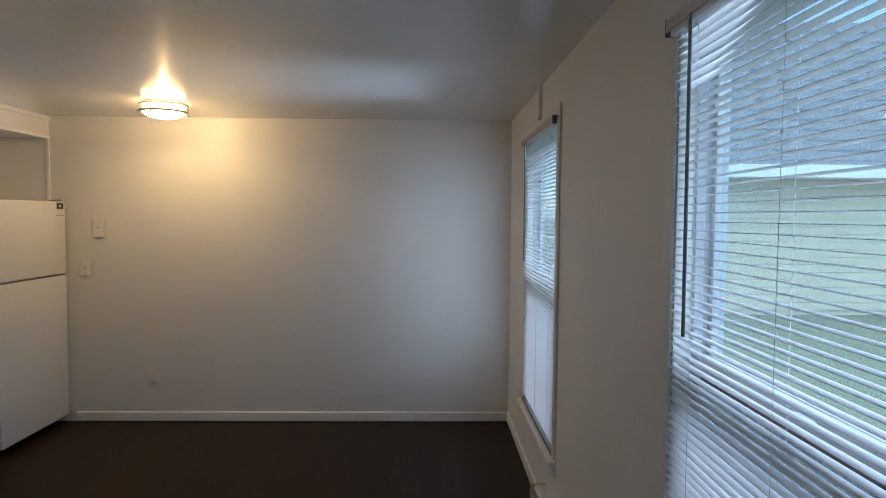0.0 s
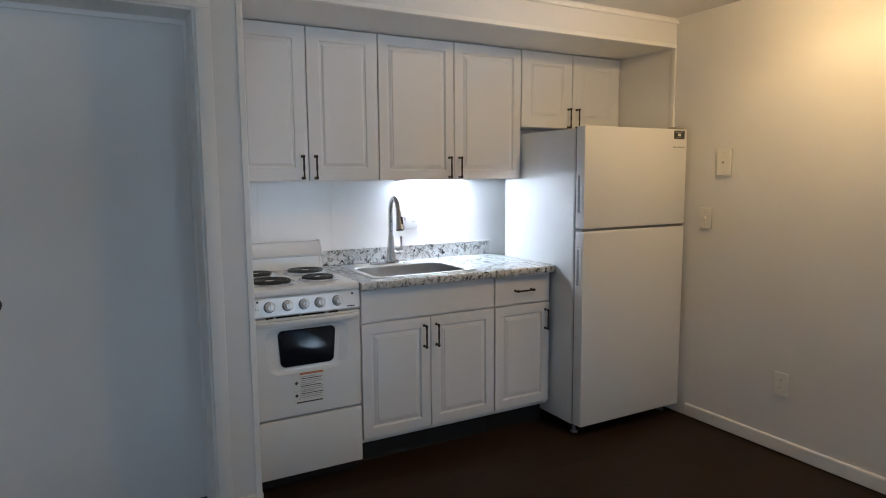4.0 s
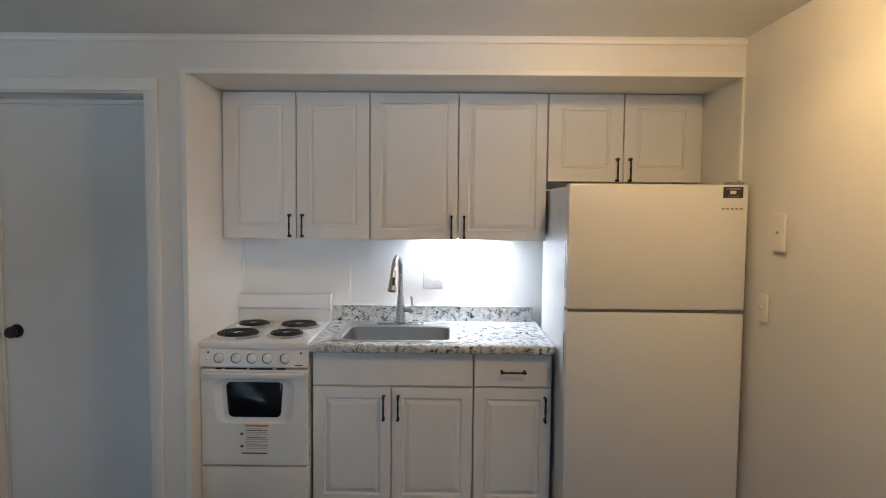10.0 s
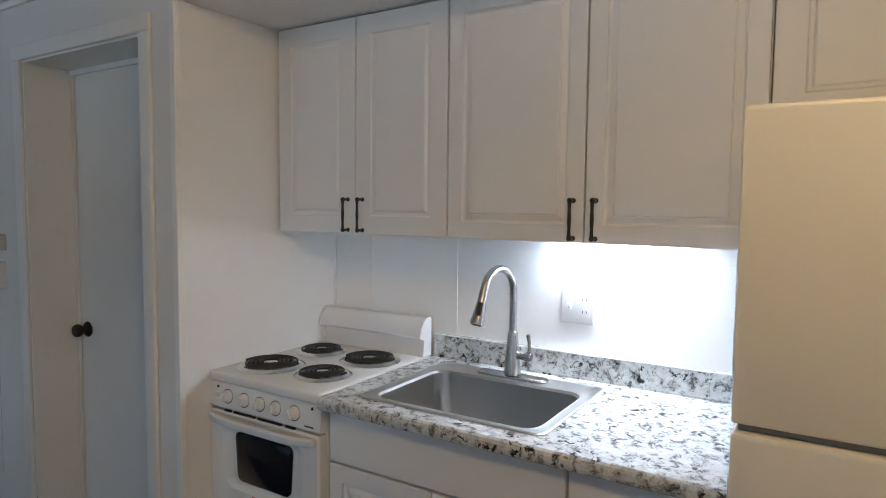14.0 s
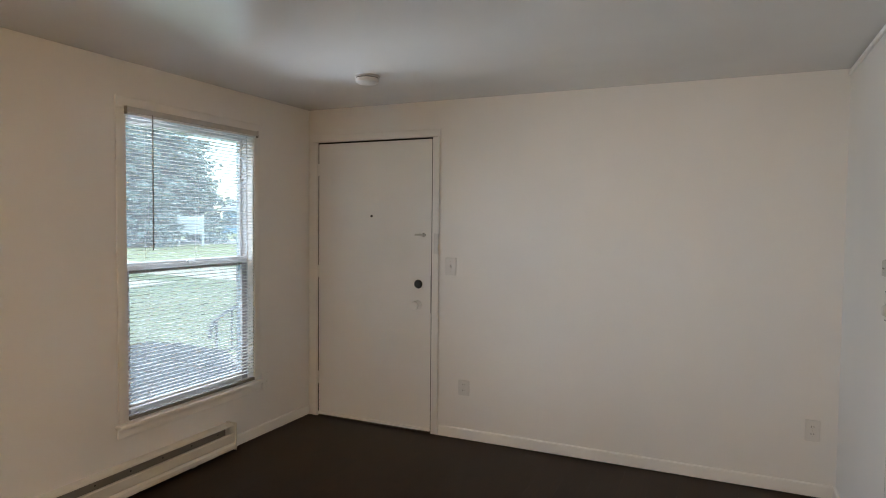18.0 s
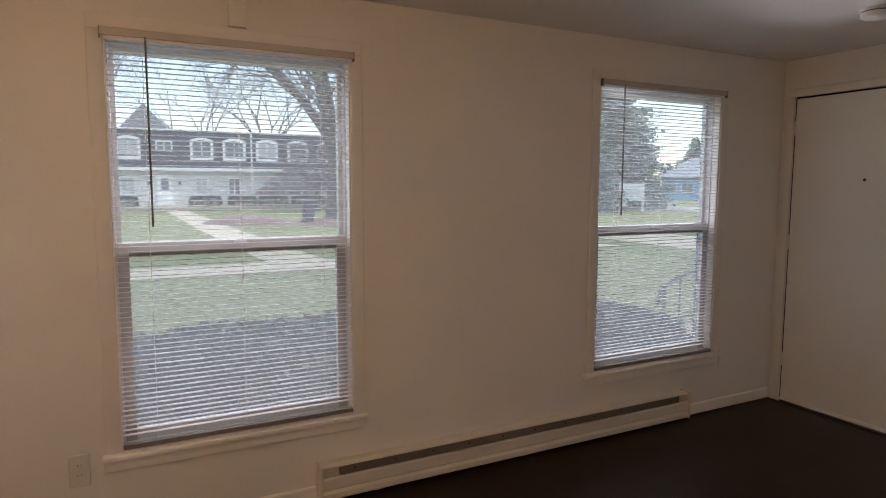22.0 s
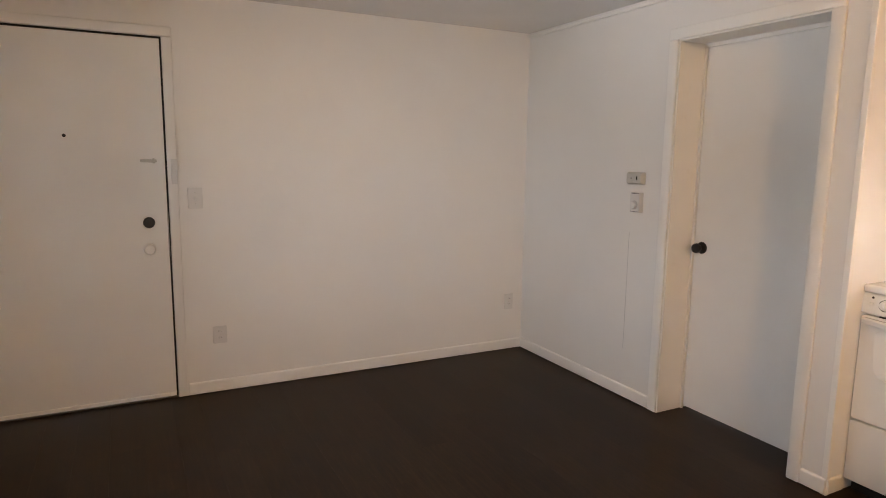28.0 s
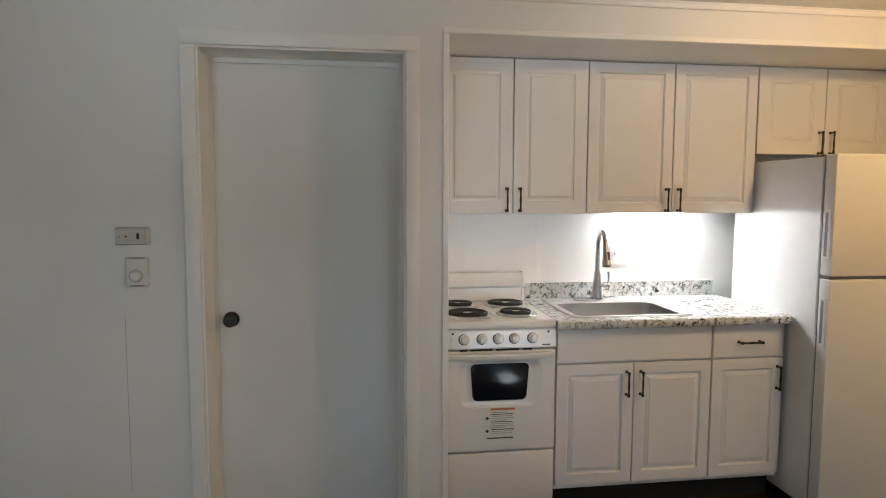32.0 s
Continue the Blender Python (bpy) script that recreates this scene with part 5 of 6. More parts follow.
GREYROOF = rough_stone("grey_shingles", (0.16, 0.17, 0.19), (0.24, 0.25, 0.27), 9)
HOUSEWHITE = paint("painted_brick", (0.58, 0.575, 0.55), 0.7, vary=0.08, bump=0.4)
CREAM = paint("cream_siding", (0.62, 0.54, 0.36), 0.6, vary=0.05, bump=0.2)
BLUEWALL = paint("blue_siding", (0.2, 0.36, 0.5), 0.6, vary=0.05, bump=0.2)
REDWALL = paint("red_panel", (0.5, 0.09, 0.07), 0.6, vary=0.05, bump=0.2)
FRAMEW = paint("window_white", (0.75, 0.75, 0.74), 0.5, vary=0.02, bump=0.1)
PANE = material("far_glass", (0.12, 0.15, 0.18), 0.1)
CURTAIN = material("far_curtain", (0.4, 0.42, 0.42), 0.7)
BARK = rough_stone("grey_bark", (0.075, 0.065, 0.058), (0.15, 0.135, 0.12), 12)
TWIG = rough_stone("thin_twigs", (0.11, 0.09, 0.085), (0.17, 0.145, 0.14), 5)
PLUM = rough_stone("plum_twigs", (0.11, 0.085, 0.095), (0.17, 0.135, 0.145), 5)
# Needle green made paler and bluer, to carry haze in the colour.
NEEDLE = rough_stone("hazed_needles", (0.15, 0.2, 0.185), (0.25, 0.31, 0.29), 4)
HEDGE = rough_stone("hedge_leaves", (0.02, 0.035, 0.018), (0.055, 0.075, 0.04), 6)
SHRUB = rough_stone("shrub_leaves", (0.06, 0.072, 0.064), (0.125, 0.145, 0.125), 9)
MULCH = rough_stone("red_mulch", (0.12, 0.07, 0.06), (0.19, 0.115, 0.095), 8)
BINBLUE = material("bin_plastic", (0.06, 0.07, 0.1), 0.5)
GROUND = -0.2

bm = bmesh.new()
bmesh.ops.create_grid(bm, x_segments=8, y_segments=8, size=900)
for v in bm.verts:
    v.co.z = GROUND
structure("ground", bm, GRASS, "mown winter lawn, dull green and straw", "lawn")


def strip_on_ground(name, pts, width, mat, label, category, lift=0.02):
    bm = bmesh.new()
    left, right = [], []
    for i, p in enumerate(pts):
        a, b = Vector(pts[max(i - 1, 0)]), Vector(pts[min(i + 1, len(pts) - 1)])
        d = (b - a).normalized()
        n = Vector((-d.y, d.x)) * width / 2
        left.append((p[0] + n.x, p[1] + n.y))
        right.append((p[0] - n.x, p[1] - n.y))
    loops = []
    for l, r in zip(left, right):
        loops.append([(*l, GROUND - 0.1), (*r, GROUND - 0.1), (*r, GROUND + lift), (*l, GROUND + lift)])
    loft(bm, loops)
    return structure(name, bm, mat, label, category)


strip_on_ground("pavement", [(13.4, 60), (13.4, 5), (13.5, -6), (14.6, -13)], 1.5, PAVING, "pale concrete pavement across the lawn", "pavement")
strip_on_ground("path", [(14.3, -4.2), (25, -4.0), (44.4, -4.0)], 1.3, PAVING, "pale concrete path to the townhouse", "path", 0.016)
strip_on_ground("path", [(12.8, -5.2), (9, -5.6), (5.6, -5.8)], 1.2, PAVING, "pale concrete path to the entry stoop", "path", 0.016)
strip_on_ground("road", [(5, -15.4), (30, -17.0), (90, -26)], 3.4, PAVING, "pale worn drive beyond the lawn", "drive", 0.012)
strip_on_ground("road", [(20, -48), (42, -34), (120, 10)], 11.0, ROAD, "grey asphalt street", "road", 0.01)


def clumps(pts, size, mat, name):
    """Many small leaf blades in one mesh, each at a point with a random turn."""
    verts, faces = [], []
    for p in pts:
        q = Euler((random.uniform(-1.4, 1.4), random.uniform(-1.4, 1.4), random.uniform(0, 6.3))).to_matrix()
        s = size * random.uniform(0.6, 1.3)
        i = len(verts)
        for c in ((0, -s * 0.5, 0), (s * 0.3, 0, s * 0.08), (0, s * 0.5, 0), (-s * 0.3, 0, s * 0.08)):
            verts.append(Vector(p) + q @ Vector(c))
        faces.append((i, i + 1, i + 2, i + 3))
    me = bpy.data.meshes.new(name)
    me.from_pydata(verts, [], faces)
    me.materials.append(mat)
    return me


def hedge(x, y, sx, sy, sz, mat, size, count, label, base=GROUND, group="hedges"):
    t = thing("hedge", label, "hedge", group, pose(x, y, base))
    pts = []
    while len(pts) < count:
        a, b, c = random.uniform(-1, 1), random.uniform(-1, 1), random.uniform(0, 1)
        r = a ** 6 + b ** 8 + c ** 6
        if 0.2 < r < 1.0 + 0.12 * noise.noise((a * 3 + x, b * 3 + y, c * 3)):
            pts.append((a * sx / 2, b * sy / 2, 0.03 + c * (sz - 0.03)))
    part("foliage", clumps(pts, size, mat, "foliage"), None, t)
    bm = bmesh.new()
    for i in range(9):
        u, w = random.uniform(-0.3, 0.3) * sx, random.uniform(-0.35, 0.35) * sy
        tube(bm, [(u * 0.4, w * 0.8, 0), (u * 0.8, w, sz * 0.45), (u, w * 1.1, sz * 0.75)], [0.02, 0.014, 0.005], 5)
    part("stems", bm, BARK, t)
    return t


# shrub bed below the windows
for y, s, h in ((1.0, 1.9, 0.84), (-0.35, 1.9, 0.84), (-1.75, 1.9, 0.86), (-3.1, 1.8, 0.82), (-4.0, 0.95, 0.74)):
    hedge(4.22 + 0.04 * math.sin(y * 3), y, 1.0, s, h, SHRUB, 0.05, 20000, "low grey-green shrub outside the window", GROUND, "shrubs under the windows")


def branch(bm, start, d, length, r, depth, spread, thin, bend=0.25):
    """Forks on from a limb down to fine twigs."""
    pts, rs = [start], [r]
    p, n = Vector(start), 3
    d = Vector(d).normalized()
    for i in range(n):
        d = (d + Vector((random.uniform(-1, 1), random.uniform(-1, 1), random.uniform(-0.5, 0.9))) * bend * 0.5).normalized()
        p = p + d * length / n
        pts.append(p.copy())
        rs.append(r * (1 - 0.42 * (i + 1) / n))
    tube(bm, pts, rs, 6 if r > 0.05 else 4 if r > 0.02 else 3)
    if depth <= 0:
        return
    for k in range(random.choice((2, 3, 3)) if depth > 1 else 3):
        axis = d.orthogonal().normalized()
        axis.rotate(Matrix.Rotation(random.uniform(0, 6.28), 3, d))
        nd = d.copy()
        nd.rotate(Matrix.Rotation(radians(random.uniform(*spread)), 3, axis))
        at = pts[-1] if k < 2 else pts[2]
        branch(bm, at, nd, length * random.uniform(0.62, 0.86), max(r * random.uniform(0.48, 0.62), thin), depth - 1, spread, thin, bend)


def bare_tree(x, y, height, r, limbs, depth, label, mats=(BARK, TWIG), thin=0.006, lean=0.0, seed=1, base=GROUND):
    random.seed(seed)
    t = thing("tree", label, "tree", "trees", pose(x, y, base))
    bm = bmesh.new()
    top = Vector((lean, lean * 0.3, height * 0.3))
    tube(bm, [(0, 0, -0.1), (0, 0, 0.15), (lean * 0.3, 0, height * 0.12), top], [r * 1.5, r * 1.1, r * 0.95, r * 0.8], 12)
    part("trunk", bm, mats[0], t)
    bm = bmesh.new()
    for i in range(limbs):
        a = 2 * math.pi * i / limbs + random.uniform(-0.3, 0.3)
        el = random.uniform(0.7, 1.25)
        branch(bm, top * random.uniform(0.85, 1.0), (math.cos(a) * math.cos(el), math.sin(a) * math.cos(el), math.sin(el)), height * 0.3, r * 0.5, depth, (14, 42), thin)
    part("crown", bm, mats[1], t)
    return t


def conifer(x, y, height, radius, label, seed, count=9000, base=GROUND, size=0.35):
    random.seed(seed)
    t = thing("conifer", label, "tree", "conifers", pose(x, y, base))
    part("trunk", tube(bmesh.new(), [(0, 0, 0), (0, 0, height * 0.5), (0, 0, height * 0.97)], [radius * 0.06, radius * 0.04, 0.02], 8), BARK, t)
    pts, bm = [], bmesh.new()
    for i in range(150):
        f = i / 150
        z = height * (0.06 + 0.92 * f)
        reach = radius * (1 - f) ** 0.85 * random.uniform(0.65, 1.12) + 0.1
        a = i * 2.4
        dirn = Vector((math.cos(a), math.sin(a), 0))
        tip = dirn * reach + Vector((0, 0, z - reach * 0.18))
        tube(bm, [(0, 0, z), tip * 0.5 + Vector((0, 0, z * 0.5 + reach * 0.04)), tip], [0.04, 0.025, 0.008], 3)
        for k in range(int(count / 150 * (0.35 + reach / radius))):
            s = random.uniform(0.12, 1.0)
            q = Vector((0, 0, z)).lerp(tip, s) + Vector((random.uniform(-1, 1), random.uniform(-1, 1), random.uniform(-0.9, 0.25))) * (0.1 + 0.12 * reach * s)
            pts.append(q)
    part("branches", bm, BARK, t)
    part("crown", clumps(pts, size, NEEDLE, "crown"), None, t)
    return t


def forked_tree(x, y, label):
    """A stout trunk that parts into limbs above head height, one of them arching out level."""
    random.seed(12)
    t = thing("tree", label, "tree", "trees", pose(x, y, GROUND))
    part("trunk", tube(bmesh.new(), [(0, 0, -0.1), (0, 0, 0.4), (0, -0.1, 2.2), (0, -0.1, 3.4)], [0.58, 0.43, 0.39, 0.4], 14), BARK, t)
    limbs = (
        ([(0, 0.0, 3.2), (0.05, 0.6, 4.3), (0.1, 1.45, 5.4), (0.2, 2.3, 6.4), (0.3, 3.4, 6.95), (0.4, 4.9, 6.85), (0.5, 6.0, 7.2)], 0.24),
        ([(0, 0.0, 3.2), (-0.15, 0.5, 5.0), (-0.3, 0.95, 6.9), (-0.3, 1.3, 8.6), (-0.2, 1.5, 10.5)], 0.26),
        ([(0, -0.1, 3.2), (0.2, 0.1, 5.0), (0.4, 0.35, 6.9), (0.5, 0.1, 8.8), (0.6, 0.1, 11)], 0.25),
        ([(0, -0.2, 3.2), (0, -0.9, 4.6), (-0.2, -1.7, 5.9), (-0.3, -2.3, 8.0), (-0.2, -2.8, 10)], 0.2),
        ([(0, -0.15, 2.2), (0, -0.95, 3.2), (-0.1, -1.3, 4.4), (-0.2, -2.4, 6.0), (-0.2, -3.2, 8)], 0.17))
    for pts, r in limbs:
        bm = bmesh.new()
        n = len(pts)
        tube(bm, pts, [r * (1 - 0.75 * i / (n - 1)) for i in range(n)], 9)
        for i in range(1, n):
            p, d = Vector(pts[i]), Vector(pts[i]) - Vector(pts[i - 1])
            for k in range(3):
                side = Vector((random.uniform(-1, 1), random.uniform(-1, 1), random.uniform(-0.2, 0.8)))
                branch(bm, p - d * 0.3 * k, d.normalized() * 0.7 + side, random.uniform(1.0, 1.9), r * 0.3 * (1 - 0.5 * i / n), 3, (14, 45), 0.009, 0.4)
        part("limb", bm, BARK, t)
    return t


forked_tree(28, -9.4, "large bare deciduous tree on the lawn")
bare_tree(62, 3, 15, 0.3, 5, 4, "bare tree rising behind the townhouse", seed=4, thin=0.022)
bare_tree(60, -7.5, 13, 0.22, 4, 4, "slender bare tree behind the townhouse", seed=6, thin=0.022)
bare_tree(64, -14, 14, 0.3, 5, 4, "bare tree behind the townhouse roof", seed=8, thin=0.022)
bare_tree(40, 6, 13, 0.26, 5, 4, "bare tree beside the townhouse", seed=14, thin=0.016)
plum = bare_tree(41.5, -12.4, 4.4, 0.16, 9, 4, "small dark ornamental tree with dense plum twigs", (BARK, PLUM), seed=21, thin=0.014)
pts = []
while len(pts) < 9000:
    a, r = random.uniform(0, 6.28), random.uniform(0, 1) ** 0.6
    q = Vector((3.9 * r * math.cos(a), 3.9 * r * math.sin(a), 1.35 + (1 - r * r) * random.uniform(0.0, 2.4) - 0.3 * r))
    if noise.noise(q * 1.4) > -0.15:
        pts.append(q)
part("twig_ends", clumps(pts, 0.11, PLUM, "twig_ends"), None, plum)
conifer(38, -34, 15, 5.2, "tall blue-green spruce by the street", 3, 34000, size=0.34)
conifer(69.5, -79.6, 9.2, 5.2, "dark spruce beyond the far house", 5, 7000, size=0.7)
conifer(34, -27.5, 11, 3.6, "tall spruce by the street", 9, 24000, size=0.32)


# ---- townhouse across the lawn ----
def far_window(parent, x, y0, y1, z0, z1, arched, mat_glass, name="window"):
    """White frame with a rounded head and two panes."""
    bm = bmesh.new()
    t = 0.17 if arched else 0.09
    w = y1 - y0
    n = 8
    def outline(i):
        pts = [(y0 + i, z0 + i), (y1 - i, z0 + i)]
        rise = (0.16 if arched else 0.0)
        for k in range(n + 1):
            s = k / n
            pts.append((y1 - i - (w - 2 * i) * s, z1 - i - rise + rise * math.sin(math.pi * s)))
        return pts
    outer, inner = outline(0), outline(t)
    loft(bm, [[(x, y, z) for y, z in outer], [(x - 0.12, y, z) for y, z in outer], [(x - 0.12, y, z) for y, z in inner], [(x - 0.02, y, z) for y, z in inner]], False, False)
    f = part(name, bm, FRAMEW, parent)
    m = (y0 + y1) / 2
    for a, b in ((y0 + t, m - 0.03), (m + 0.03, y1 - t)):
        part("pane", boxed(x - 0.04, x - 0.02, a, b, z0 + t, z1 - t - (0.1 if arched else 0)), mat_glass, f)
    part("mullion", boxed(x - 0.09, x - 0.02, m - 0.03, m + 0.03, z0 + t, z1 - t), FRAMEW, f)
    return f


TX, TB = 46.0, -0.15
town = thing("townhouse", "two-storey townhouse with slate-blue mansard roof and pale walls", "house", "", pose(0, 0, 0))
T0, T1 = -20.9, 12.0
part("wall", boxed(TX, TX + 9, T0, T1, GROUND, 2.5), HOUSEWHITE, town, "pale painted brick wall")
bm = bmesh.new()
loft(bm, [[(TX - 0.25, T0 - 0.2, 2.55), (TX + 9.2, T0 - 0.2, 2.55), (TX + 9.2, T1 + 0.2, 2.55), (TX - 0.25, T1 + 0.2, 2.55)], [(TX + 0.25, T0 + 0.3, 5.0), (TX + 8.6, T0 + 0.3, 5.0), (TX + 8.6, T1 - 0.3, 5.0), (TX + 0.25, T1 - 0.3, 5.0)]])
roof = part("mansard_roof", bm, SLATE, town, "slate-blue shingled mansard")
for i in range(11):
    z = 2.62 + i * 0.215
    x = TX - 0.25 + 0.5 * (z - 2.55) / 2.45
    part("shingle_course", boxed(x - 0.02, x + 0.05, T0 - 0.1, T1 + 0.1, z, z + 0.03), SLATE, roof)
part("roof_edge", boxed(TX + 0.15, TX + 8.7, T0 + 0.2, T1 - 0.2, 5.0, 5.12), FRAMEW, town, "white roof edge")
part("eave", boxed(TX - 0.4, TX + 0.1, T0 - 0.3, T1 + 0.3, 2.4, 2.58), FRAMEW, town, "white eave and gutter")
for y0, y1 in ((-2.14, -0.69), (-6.57, -5.11), (-8.69, -7.18), (-10.88, -9.38), (-13.01, -11.56), (-15.2, -13.7), (-18.4, -17.0), (-20.53, -18.93), (1.2, 2.7), (4.4, 5.9), (7.2, 8.7)):
    far_window(town, TX - 0.05, y0, y1, 3.1, 4.6, True, PANE if int(y0 * 10) % 3 else CURTAIN, "dormer_window")
far_window(town, TX + 0.02, -4.04, -3.03, 3.63, 4.33, False, PANE)
for y0, y1, g in ((-1.78, -0.85, 1), (-6.22, -5.33, 1), (-8.33, -7.46, 0), (-12.6, -11.7, 1), (-17.8, -17.1, 1), (-20.0, -19.3, 0), (2.3, 3.2, 1), (5.0, 5.9, 1)):
    far_window(town, TX, y0, y1, 0.78, 1.97, False, CURTAIN if g else PANE)
    for s in (y0 - 0.32, y1 + 0.04):
        part("shutter", boxed(TX - 0.06, TX - 0.01, s, s + 0.28, 0.78, 1.97), HOUSEWHITE, town)
for y in (-3.5, -15.2):
    dd = part("door", boxed(TX - 0.06, TX - 0.01, y - 0.48, y + 0.48, 0.1, 2.1), FRAMEW, town, "white front door")
    part("door_glass", boxed(TX - 0.08, TX - 0.055, y - 0.22, y + 0.22, 1.1, 1.87), PANE, dd)
    part("step", boxed(TX - 1.1, TX, y - 0.8, y + 0.8, GROUND, 0.08), CONCRETE, town, "concrete step")
    for s in (-0.9, 0.9):
        part("porch_light", boxed(TX - 0.16, TX - 0.02, y + s - 0.06, y + s + 0.06, 1.5, 1.75, bevel=0.02), BLACK, town, "small black porch light")
for y in (-9.03, -18.68, 3.6):
    part("downpipe", boxed(TX - 0.42, TX - 0.32, y - 0.05, y + 0.05, GROUND, 4.95), FRAMEW, town, "white downpipe")
structure("terrace", boxed(TX - 2.6, TX - 0.002, T0 - 1, T1, GROUND - 0.1, GROUND + 0.26, bevel=0.03), PAVING, "pale raised walk along the townhouse", "pavement")
gable = thing("gabled_house", "brown gabled roof behind the townhouse", "house")
bm = bmesh.new()
loft(bm, [[(60, 0.6, 4.4), (60, -6.4, 4.4), (60, -2.9, 8.3)], [(72, 0.6, 4.4), (72, -6.4, 4.4), (72, -2.9, 8.3)]])
part("roof", bm, GREYROOF, gable)
part("wall", boxed(60.3, 71.7, -6.0, 0.2, GROUND, 4.4), HOUSEWHITE, gable)
for y0, y1 in ((-6.9, -4.81), (-9.14, -7.25), (-11.29, -9.25), (-13.9, -11.5), (-19.0, -17.1), (-21.4, -19.2), (-1.9, 0.3)):
    random.seed(int(-y0 * 10))
    hedge(TX - 1.3, (y0 + y1) / 2, 1.2, (y1 - y0) * 0.97, 0.68, HEDGE, 0.11, 1500, "clipped dark hedge before the townhouse", GROUND + 0.26)
random.seed(77)
hedge(22.0, -30.4, 2.0, 2.4, 1.75, HEDGE, 0.12, 2600, "rounded dark green bush by the street", GROUND, "bushes by the street")
bed = thing("flower_bed", "low mound of red-brown mulch on the lawn", "flower bed", "", pose(29, -5.7, GROUND))
part("mound", lathe(bmesh.new(), [(1.9, -0.02), (1.6, 0.14), (1.0, 0.28), (0, 0.36)], 22), MULCH, bed, smooth=True)
bed = thing("flower_bed", "low mound of red-brown mulch on the lawn", "flower bed", "", pose(27.5, -9.6, GROUND))
part("mound", lathe(bmesh.new(), [(2.6, -0.02), (2.1, 0.1), (1.2, 0.18), (0, 0.22)], 22), MULCH, bed, smooth=True)
bin_ = thing("waste_bin", "dark blue plastic wheeled bin on the lawn", "bin", "", pose(27.0, -7.9, GROUND))
bm = bmesh.new()
loft(bm, [[(x, y, z) for x, y in rounded(w, w * 0.9, 0.05, 3)] for w, z in ((0.42, 0.08), (0.56, 0.95))])
part("body", bm, BINBLUE, bin_)
part("lid", boxed(-0.31, 0.31, -0.29, 0.29, 0.955, 1.02, bevel=0.02), BINBLUE, bin_)
for y in (-0.22, 0.22):
    part("wheel", lathe(bmesh.new(), [(0, -0.03), (0.1, -0.03), (0.1, 0.03), (0, 0.03)], 14, Matrix.Translation((0.2, y, 0.1)) @ pose(0, 0, 0, 90)), DARK, bin_)

# ---- stoop and railing by the entry ----
structure("stoop", boxed(1.9, 5.5, -7.1, SOUTH - 0.165, GROUND - 0.1, -0.03, bevel=0.015), CONCRETE, "pale concrete entry stoop", "stoop")
rail = thing("stoop_railing", "black wrought-iron railing on the stoop", "railing", "", pose(5.42, 0, -0.03))
Y0, Y1 = -7.0, -5.86
top_rail = [(0, Y1 + 0.1, 0.26), (0, Y1 + 0.06, 0.4), (0, Y1, 0.45), (0, Y1 - 0.15, 0.52), (0, Y1 - 0.35, 0.57), (0, Y0 + 0.3, 0.57), (0, Y0, 0.56)]
part("handrail", tube(bmesh.new(), top_rail, 0.018, 8), BLACK, rail)
part("lower_rail", tube(bmesh.new(), [(0, Y1, 0.1), (0, Y0, 0.1)], 0.012, 6), BLACK, rail)
for i in range(6):
    y = Y1 + (Y0 - Y1) * i / 5
    h = 0.45 if i == 0 else 0.54
    part("baluster", tube(bmesh.new(), [(0, y, 0.0 if i in (0, 5) else 0.1), (0, y, h)], 0.016 if i in (0, 5) else 0.011, 6), BLACK, rail)

# ---- beyond the street ----
sign = thing("notice_board", "white notice board on two posts by the street", "sign", "", pose(31.9, -30.8, GROUND))
m = Matrix.Rotation(radians(-45), 4, "Z")
sign.matrix_world = pose(31.9, -30.8, GROUND) @ m
part("board", boxed(-0.05, 0.05, -0.8, 0.8, 0.75, 1.85, bevel=0.02), FRAMEW, sign)
for y in (-0.72, 0.72):
    part("post", boxed(-0.07, 0.07, y - 0.08, y + 0.08, -0.05, 1.95, bevel=0.01), FRAMEW, sign)
for i in range(4):
    part("notice_line", boxed(-0.056, -0.051, -0.5, 0.5, 1.6 - i * 0.2, 1.65 - i * 0.2), GREYINK, sign)
house = thing("bungalow", "single-storey blue-sided house with grey hipped roof", "house", "", pose(56, -66.7, GROUND) @ Matrix.Rotation(radians(-50), 4, "Z"))
part("wall", boxed(-5, 5, -8, 5.2, 0, 2.85), BLUEWALL, house)
bm = bmesh.new()
loft(bm, [[(-5.6, -8.6, 2.8), (5.6, -8.6, 2.8), (5.6, 5.8, 2.8), (-5.6, 5.8, 2.8)], [(-0.3, -4, 5.3), (0.3, -4, 5.3), (0.3, 2, 5.3), (-0.3, 2, 5.3)]])
part("roof", bm, GREYROOF, house)
part("chimney", boxed(-0.4, 0.4, 1.8, 2.6, 4.0, 5.8), MULCH, house)
for y in (2.3, 4.2):
    far_window(house, -5.0, y - 0.7, y + 0.7, 0.9, 2.0, False, PANE)
part("garage_door", boxed(-5.1, -5.0, -4.2, -0.9, 0, 2.3), REDWALL, house, "red garage door")
row = thing("low_building", "long low tan building in the distance", "building", "", pose(95, -48, GROUND))
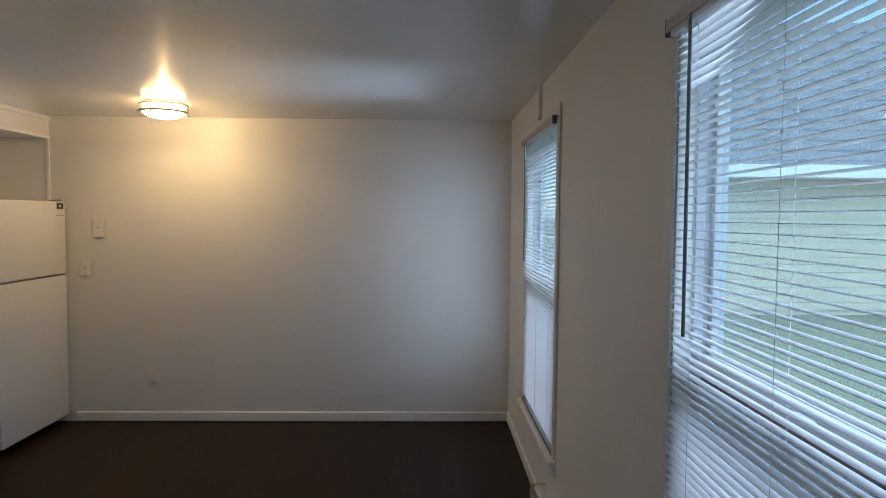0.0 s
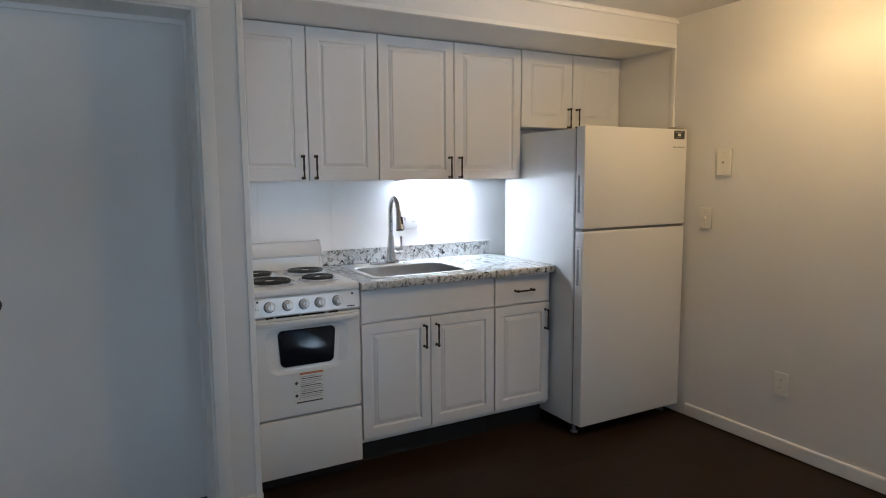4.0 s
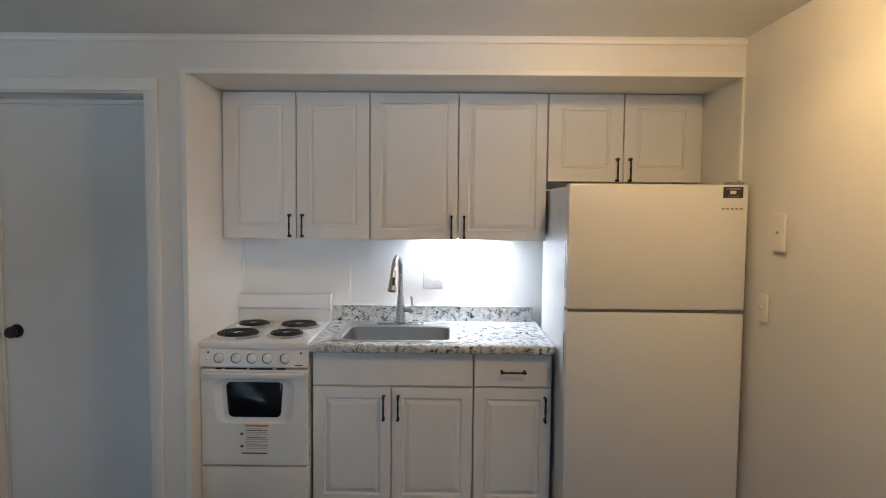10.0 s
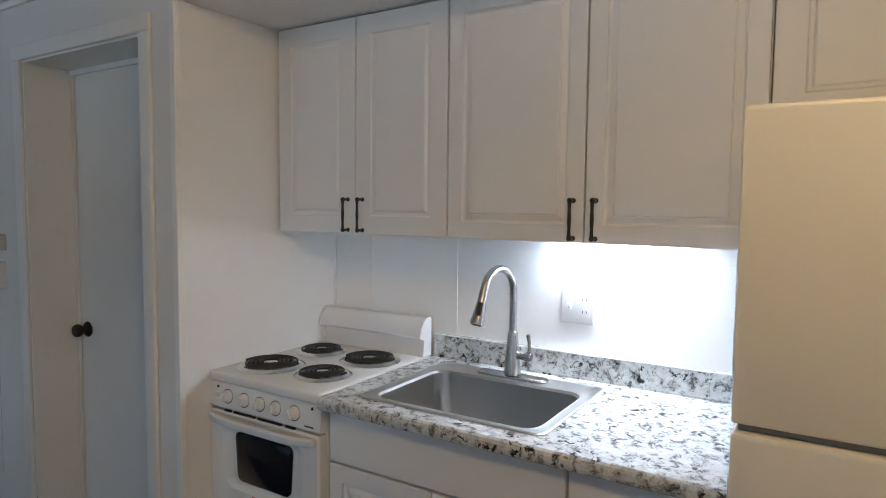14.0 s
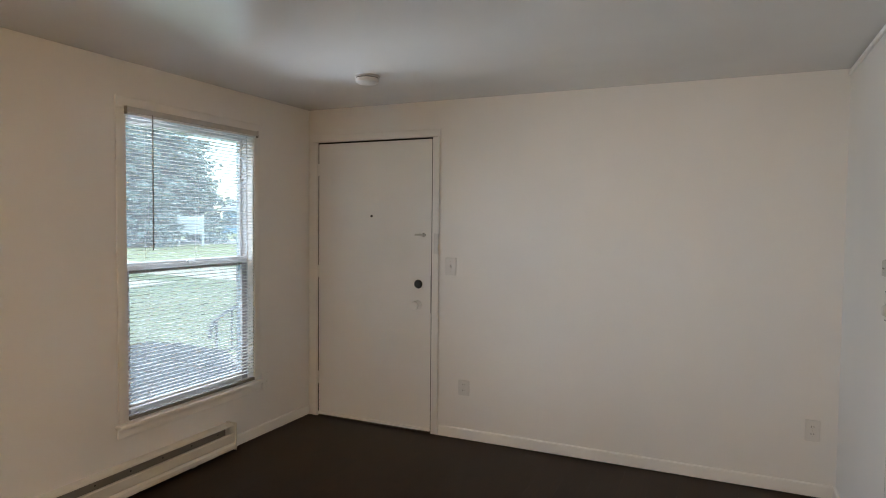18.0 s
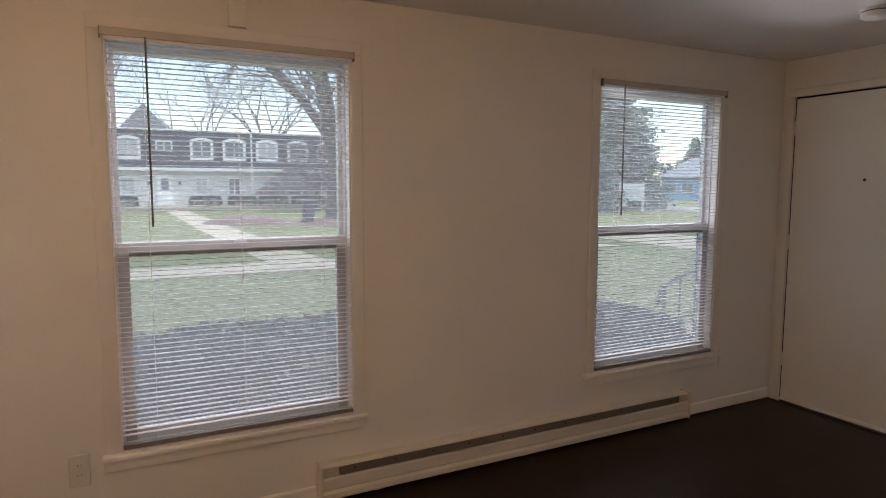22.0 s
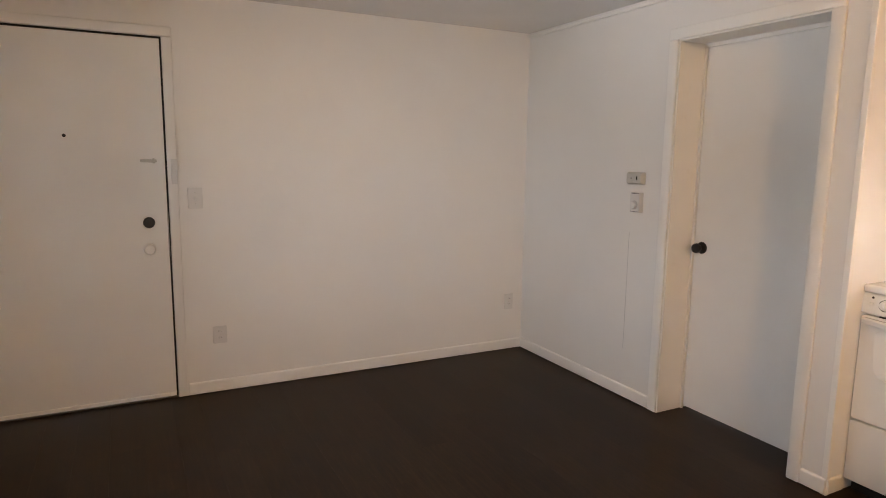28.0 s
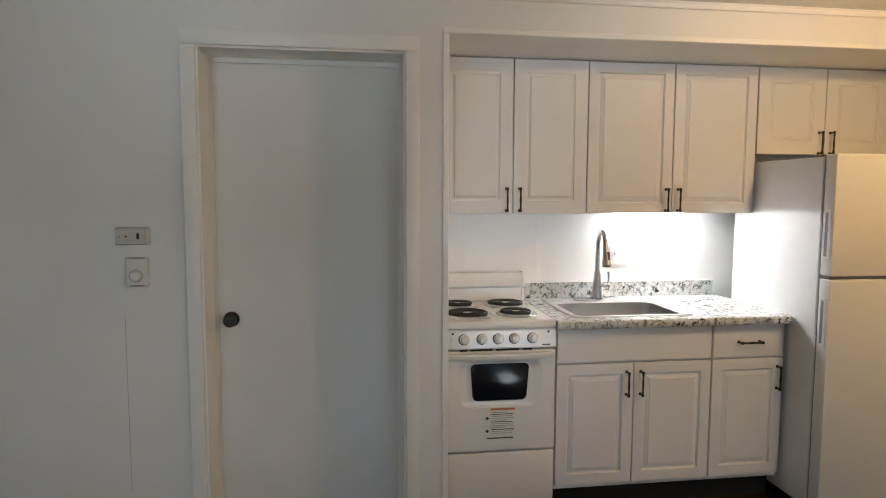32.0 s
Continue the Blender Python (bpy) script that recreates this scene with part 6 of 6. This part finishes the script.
part("wall", boxed(-4, 4, -40, 25, 0, 2.6), CREAM, row)
bm = bmesh.new()
loft(bm, [[(-5, -41, 2.6), (5, -41, 2.6), (5, 26, 2.6), (-5, 26, 2.6)], [(-0.3, -40, 4.8), (0.3, -40, 4.8), (0.3, 25, 4.8), (-0.3, 25, 4.8)]])
part("roof", bm, GREYROOF, row)
random.seed(5)
pts = []
for k in range(190):
    a = radians(random.uniform(-75, 60))
    r = random.uniform(150, 240)
    h, w = random.uniform(5, 13), random.uniform(3, 7)
    for j in range(70):
        u, v, z = random.gauss(0, 0.35), random.gauss(0, 0.35), random.uniform(0, 1)
        pts.append((r * math.cos(a) + u * w * (1.2 - z), r * math.sin(a) + v * w * (1.2 - z), GROUND + z * h))
woods = tagged(new("far_woods", clumps(pts, 1.6, NEEDLE, "far_woods")), "line of distant trees along the horizon, haze put into their colour", "woods", kind="stuff")

# ---- neighbouring wing of the same row ----
wing = thing("neighbour_wing", "cream-sided neighbouring wing with a grey mansard roof", "house")
part("wall", boxed(8.15, 17, 6.7, 16, GROUND, 2.35), CREAM, wing)
for i in range(17):
    z = GROUND + 0.1 + i * 0.14
    part("siding_board", boxed(8.13, 16.9, 6.66, 6.7, z, z + 0.13), CREAM, wing)
part("corner_board", boxed(8.05, 8.2, 6.6, 6.72, GROUND, 2.35), FRAMEW, wing)
part("eave", boxed(7.5, 17.5, 6.1, 16.4, 2.3, 2.52), FRAMEW, wing, "white eave and gutter")
bm = bmesh.new()
loft(bm, [[(7.55, 6.2, 2.52), (17.4, 6.2, 2.52), (17.4, 16.3, 2.52), (7.55, 16.3, 2.52)], [(8.3, 6.9, 5.2), (16.8, 6.9, 5.2), (16.8, 15.6, 5.2), (8.3, 15.6, 5.2)]])
roof = part("mansard_roof", bm, GREYROOF, wing)
for i in range(14):
    z = 2.6 + i * 0.185
    y = 6.2 + 0.7 * (z - 2.52) / 2.68
    part("shingle_course", boxed(7.6 + (y - 6.2), 17.3 - (y - 6.2), y - 0.015, y + 0.05, z, z + 0.025), GREYROOF, roof)

planks()
